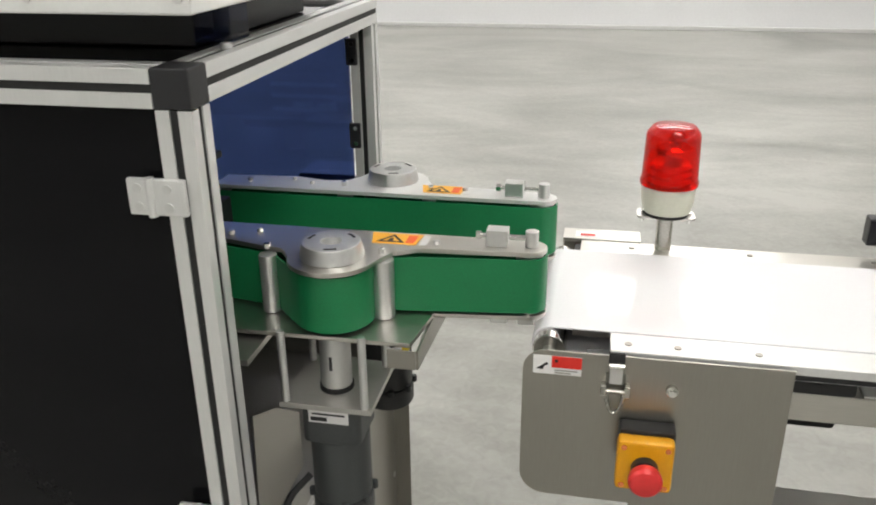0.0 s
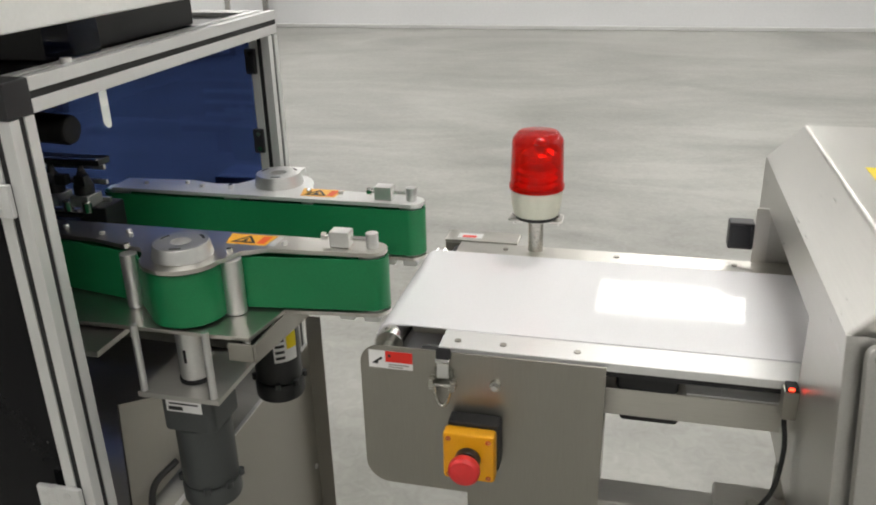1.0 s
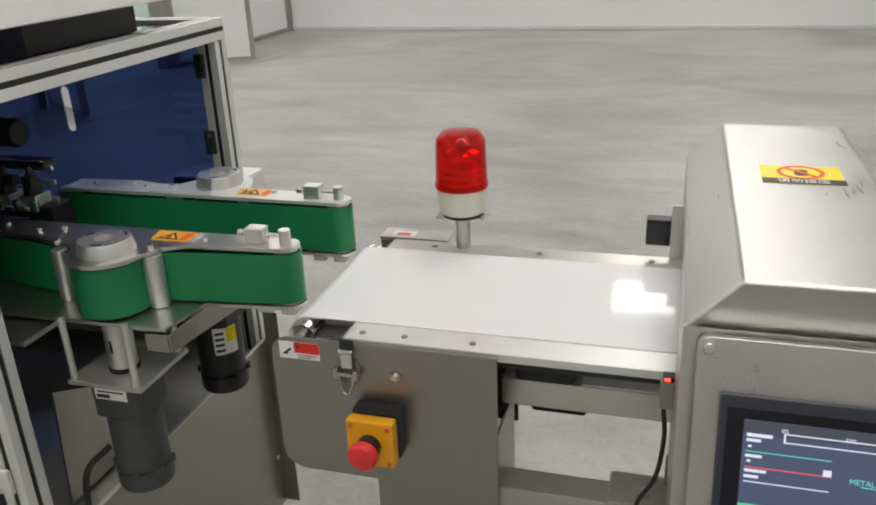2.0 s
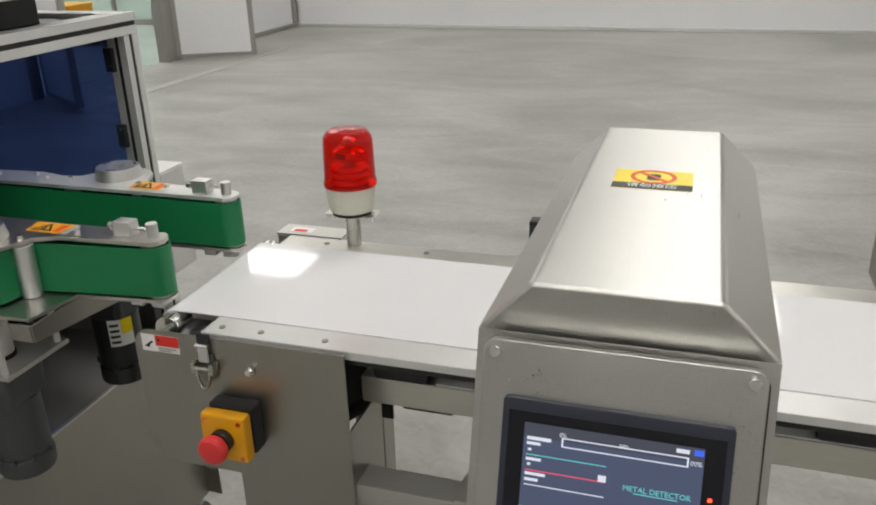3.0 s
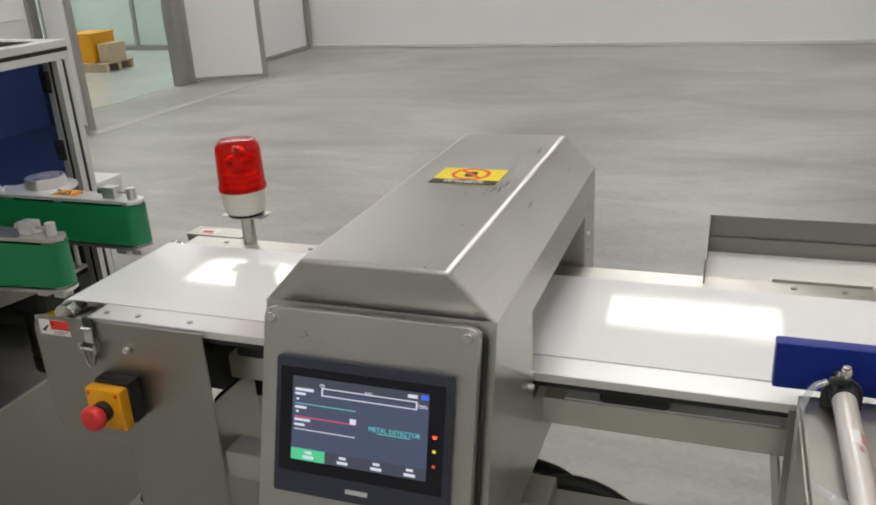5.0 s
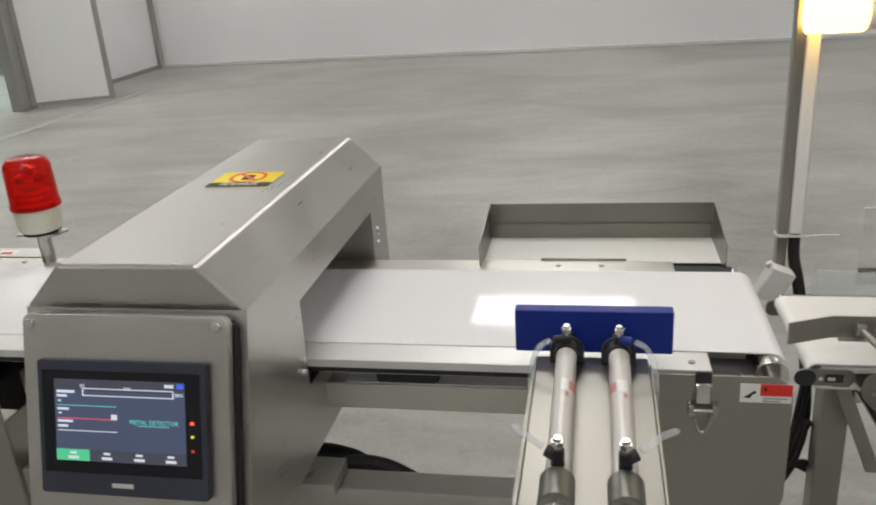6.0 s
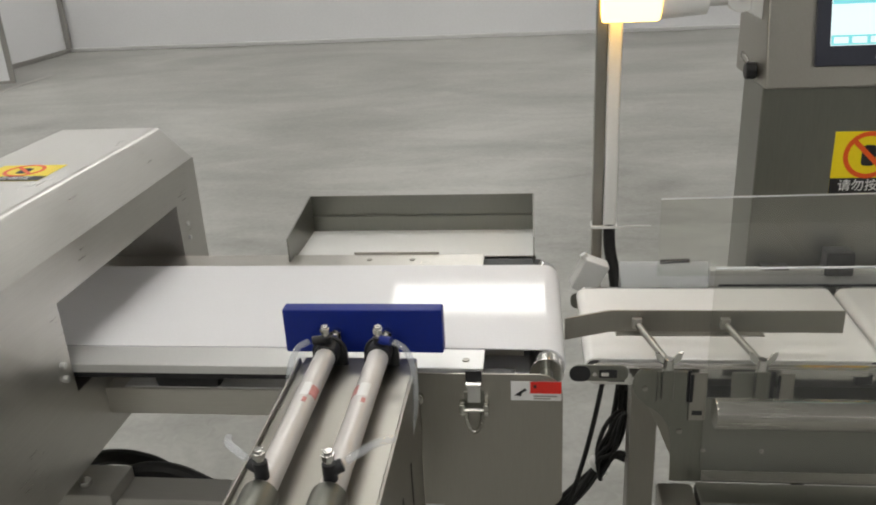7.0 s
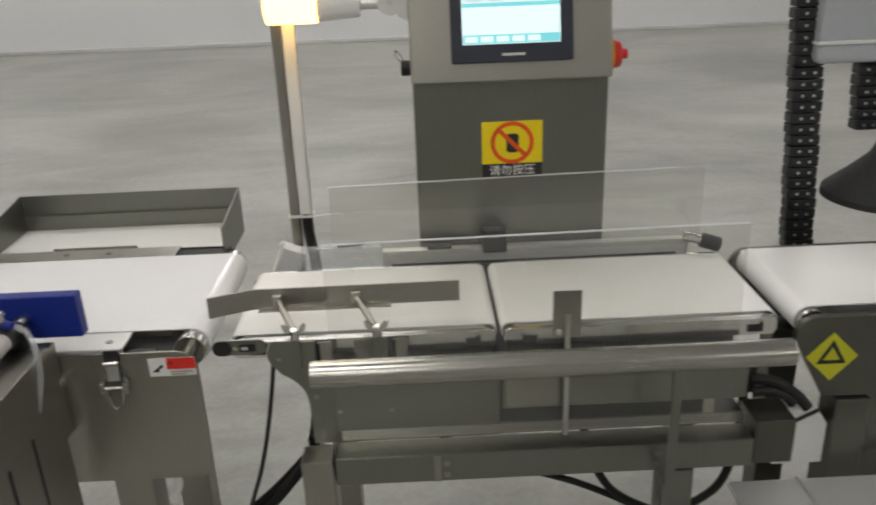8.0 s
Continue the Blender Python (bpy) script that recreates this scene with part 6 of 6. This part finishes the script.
# ---- outfeed conveyor and pick-and-place arm ----
oc = thing("belt_conveyor", (2.9, 1.1, 0), "stainless outfeed belt conveyor with a matt grey-white belt", "conveyor")
part("belt", belt_loop(2.160, 3.60, 1.000, 1.212, CZ + 0.002, 0.022), BELT_DULL, oc, "matt grey-white belt")
sidep = [(3.60, 0.660), (3.60, 0.790), (2.185, 0.790)] + arc(2.183, 0.762, 0.028, 90, 200, 8)[1:] + [(2.205, 0.665)]
# Side plates, legs, skirt and end block carry their shade in the colour.
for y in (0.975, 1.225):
    part("side_plate", slab(sidep, y, y + 0.012, "y", bevel=0.002), STEEL_SHADED, oc, "satin stainless side plate")
part("roller", cyl((2.183, 0.99, 0.773), (2.183, 1.222, 0.773), 0.0195), CHROME, oc)
dm = slab([(2.172, 0.729), (2.207, 0.766), (2.245, 0.729), (2.210, 0.691)], 0.9742, 0.9748, "y")
dl = part("warning_label", dm, STICKER_YELLOW_SHADED, oc, "yellow diamond warning label, darkened for the shade it sits in")
part("symbol", slab([(2.187, 0.718), (2.208, 0.755), (2.229, 0.718)], 0.9737, 0.9742, "y", holes=[[(2.196, 0.7235), (2.208, 0.744), (2.220, 0.7235)]]), INK, dl)
for x in (2.225, 3.3):
    for y in (0.972, 1.19):
        part("leg", box(x, x + 0.05, y, y + 0.05, 0.0, 0.6595, 0.004), STEEL_SHADED, oc)
part("side_skirt", box(2.276, 3.25, 0.990, 0.993, 0.10, 0.6555, 0.0008), STEEL_SHADED, oc, "satin side skirt with shade put into its steel")
part("drip_box", slab([(2.150, 0.545), (2.2245, 0.545), (2.2245, 0.612), (2.196, 0.655), (2.172, 0.655), (2.150, 0.625)], 0.985, 1.02, "y", bevel=0.003), WHITE_PAINT, oc, "pale painted terminal box")
part("drip_box_tie", slab([(2.151, 0.604), (2.208, 0.634), (2.206, 0.640), (2.151, 0.610)], 0.9830, 0.9848, "y"), BLACK, oc)
part("step_plate", box(2.07, 3.2, 0.875, 0.945, 0.545, 0.550, 0.001), ALU, oc, "flat stainless plate")
part("step_rib", box(2.168, 2.174, 0.875, 0.945, 0.5502, 0.556, 0.001), ALU, oc)
ft2 = thing("mounting_foot", (2.11, 0.95, 0.6), "square stainless end block of the weigher frame", "mount")
part("block", box(2.092, 2.148, 0.925, 0.985, 0.594, 0.662, 0.003), STEEL_SHADED, ft2)
part("plug", box(2.094, 2.116, 0.99, 1.02, 0.665, 0.735, 0.006), BLACK, ft2)
part("plug_lead", hose([(2.105, 0.990, 0.690), (2.128, 0.985, 0.690), (2.150, 0.982, 0.682), (2.172, 0.978, 0.664), (2.186, 0.976, 0.648)], 0.008), RUBBER, ft2, "black cable knot")
part("plug_lead", hose([(2.108, 0.985, 0.672), (2.130, 0.980, 0.676), (2.152, 0.978, 0.668), (2.165, 0.976, 0.655)], 0.007), RUBBER, ft2)

rb = thing("robot_arm", (2.55, 1.36, 1.0), "grey pick-and-place arm with black cable chains and suction cup", "robot arm")
part("link", box(2.300, 2.62, 1.32, 1.40, 1.066, 1.50, 0.012), GREY_PAINT, rb, "grey painted arm link")
part("link_band", box(2.298, 2.62, 1.317, 1.403, 1.098, 1.104, 0.002), WHITE_PAINT, rb)
part("carriage", box(2.53, 2.75, 1.33, 1.39, 0.80, 1.0655, 0.006), GREY_PAINT, rb)
part("cup", lathe([(0.014, 0.955), (0.028, 0.945), (0.040, 0.915), (0.070, 0.885), (0.108, 0.852), (0.110, 0.842), (0.01, 0.846)], 2.452, 1.310, n=32), RUBBER, rb, "black rubber suction cup")
part("cup_arm", box(2.44, 2.56, 1.30, 1.32, 0.945, 0.965, 0.003), BLACK, rb)


def cable_chain(x, y, z0, z1, w):
    """A hanging energy chain: links with pins and cross bars."""
    ch = part("cable_chain", slab([(x - w * 0.3, z0), (x + w * 0.3, z0), (x + w * 0.3 - 0.075 * (z1 - z0), z1), (x - w * 0.3 - 0.075 * (z1 - z0), z1)], y - 0.010, y + 0.010, "y"), RUBBER, rb, "black plastic cable chain")
    n = int((z1 - z0) / 0.019)
    shell = slab(rounded(-w / 2, w / 2, -0.015, 0.015, 0.005), -0.0085, 0.0085, bevel=0.0025)
    first = None
    for k in range(n):
        z = z0 + 0.0095 + 0.019 * k
        b = shell.copy()
        bmesh.ops.translate(b, vec=(x - 0.075 * (z - z0) + 0.0012 * math.sin(k * 1.3), y, z), verts=b.verts)
        link = part("chain_link", b, BLACK, ch)
        for s in (-1, 1):
            part("pin", cyl((x - 0.075 * (z - z0) + s * w * 0.18, y - 0.0148, z), (x - 0.075 * (z - z0) + s * w * 0.18, y - 0.0160, z), 0.0025, n=10), ALU_CAST, ch)
    shell.free()


cable_chain(2.326, 1.352, 0.70, 1.32, 0.052)
cable_chain(2.425, 1.372, 0.945, 1.0655, 0.046)
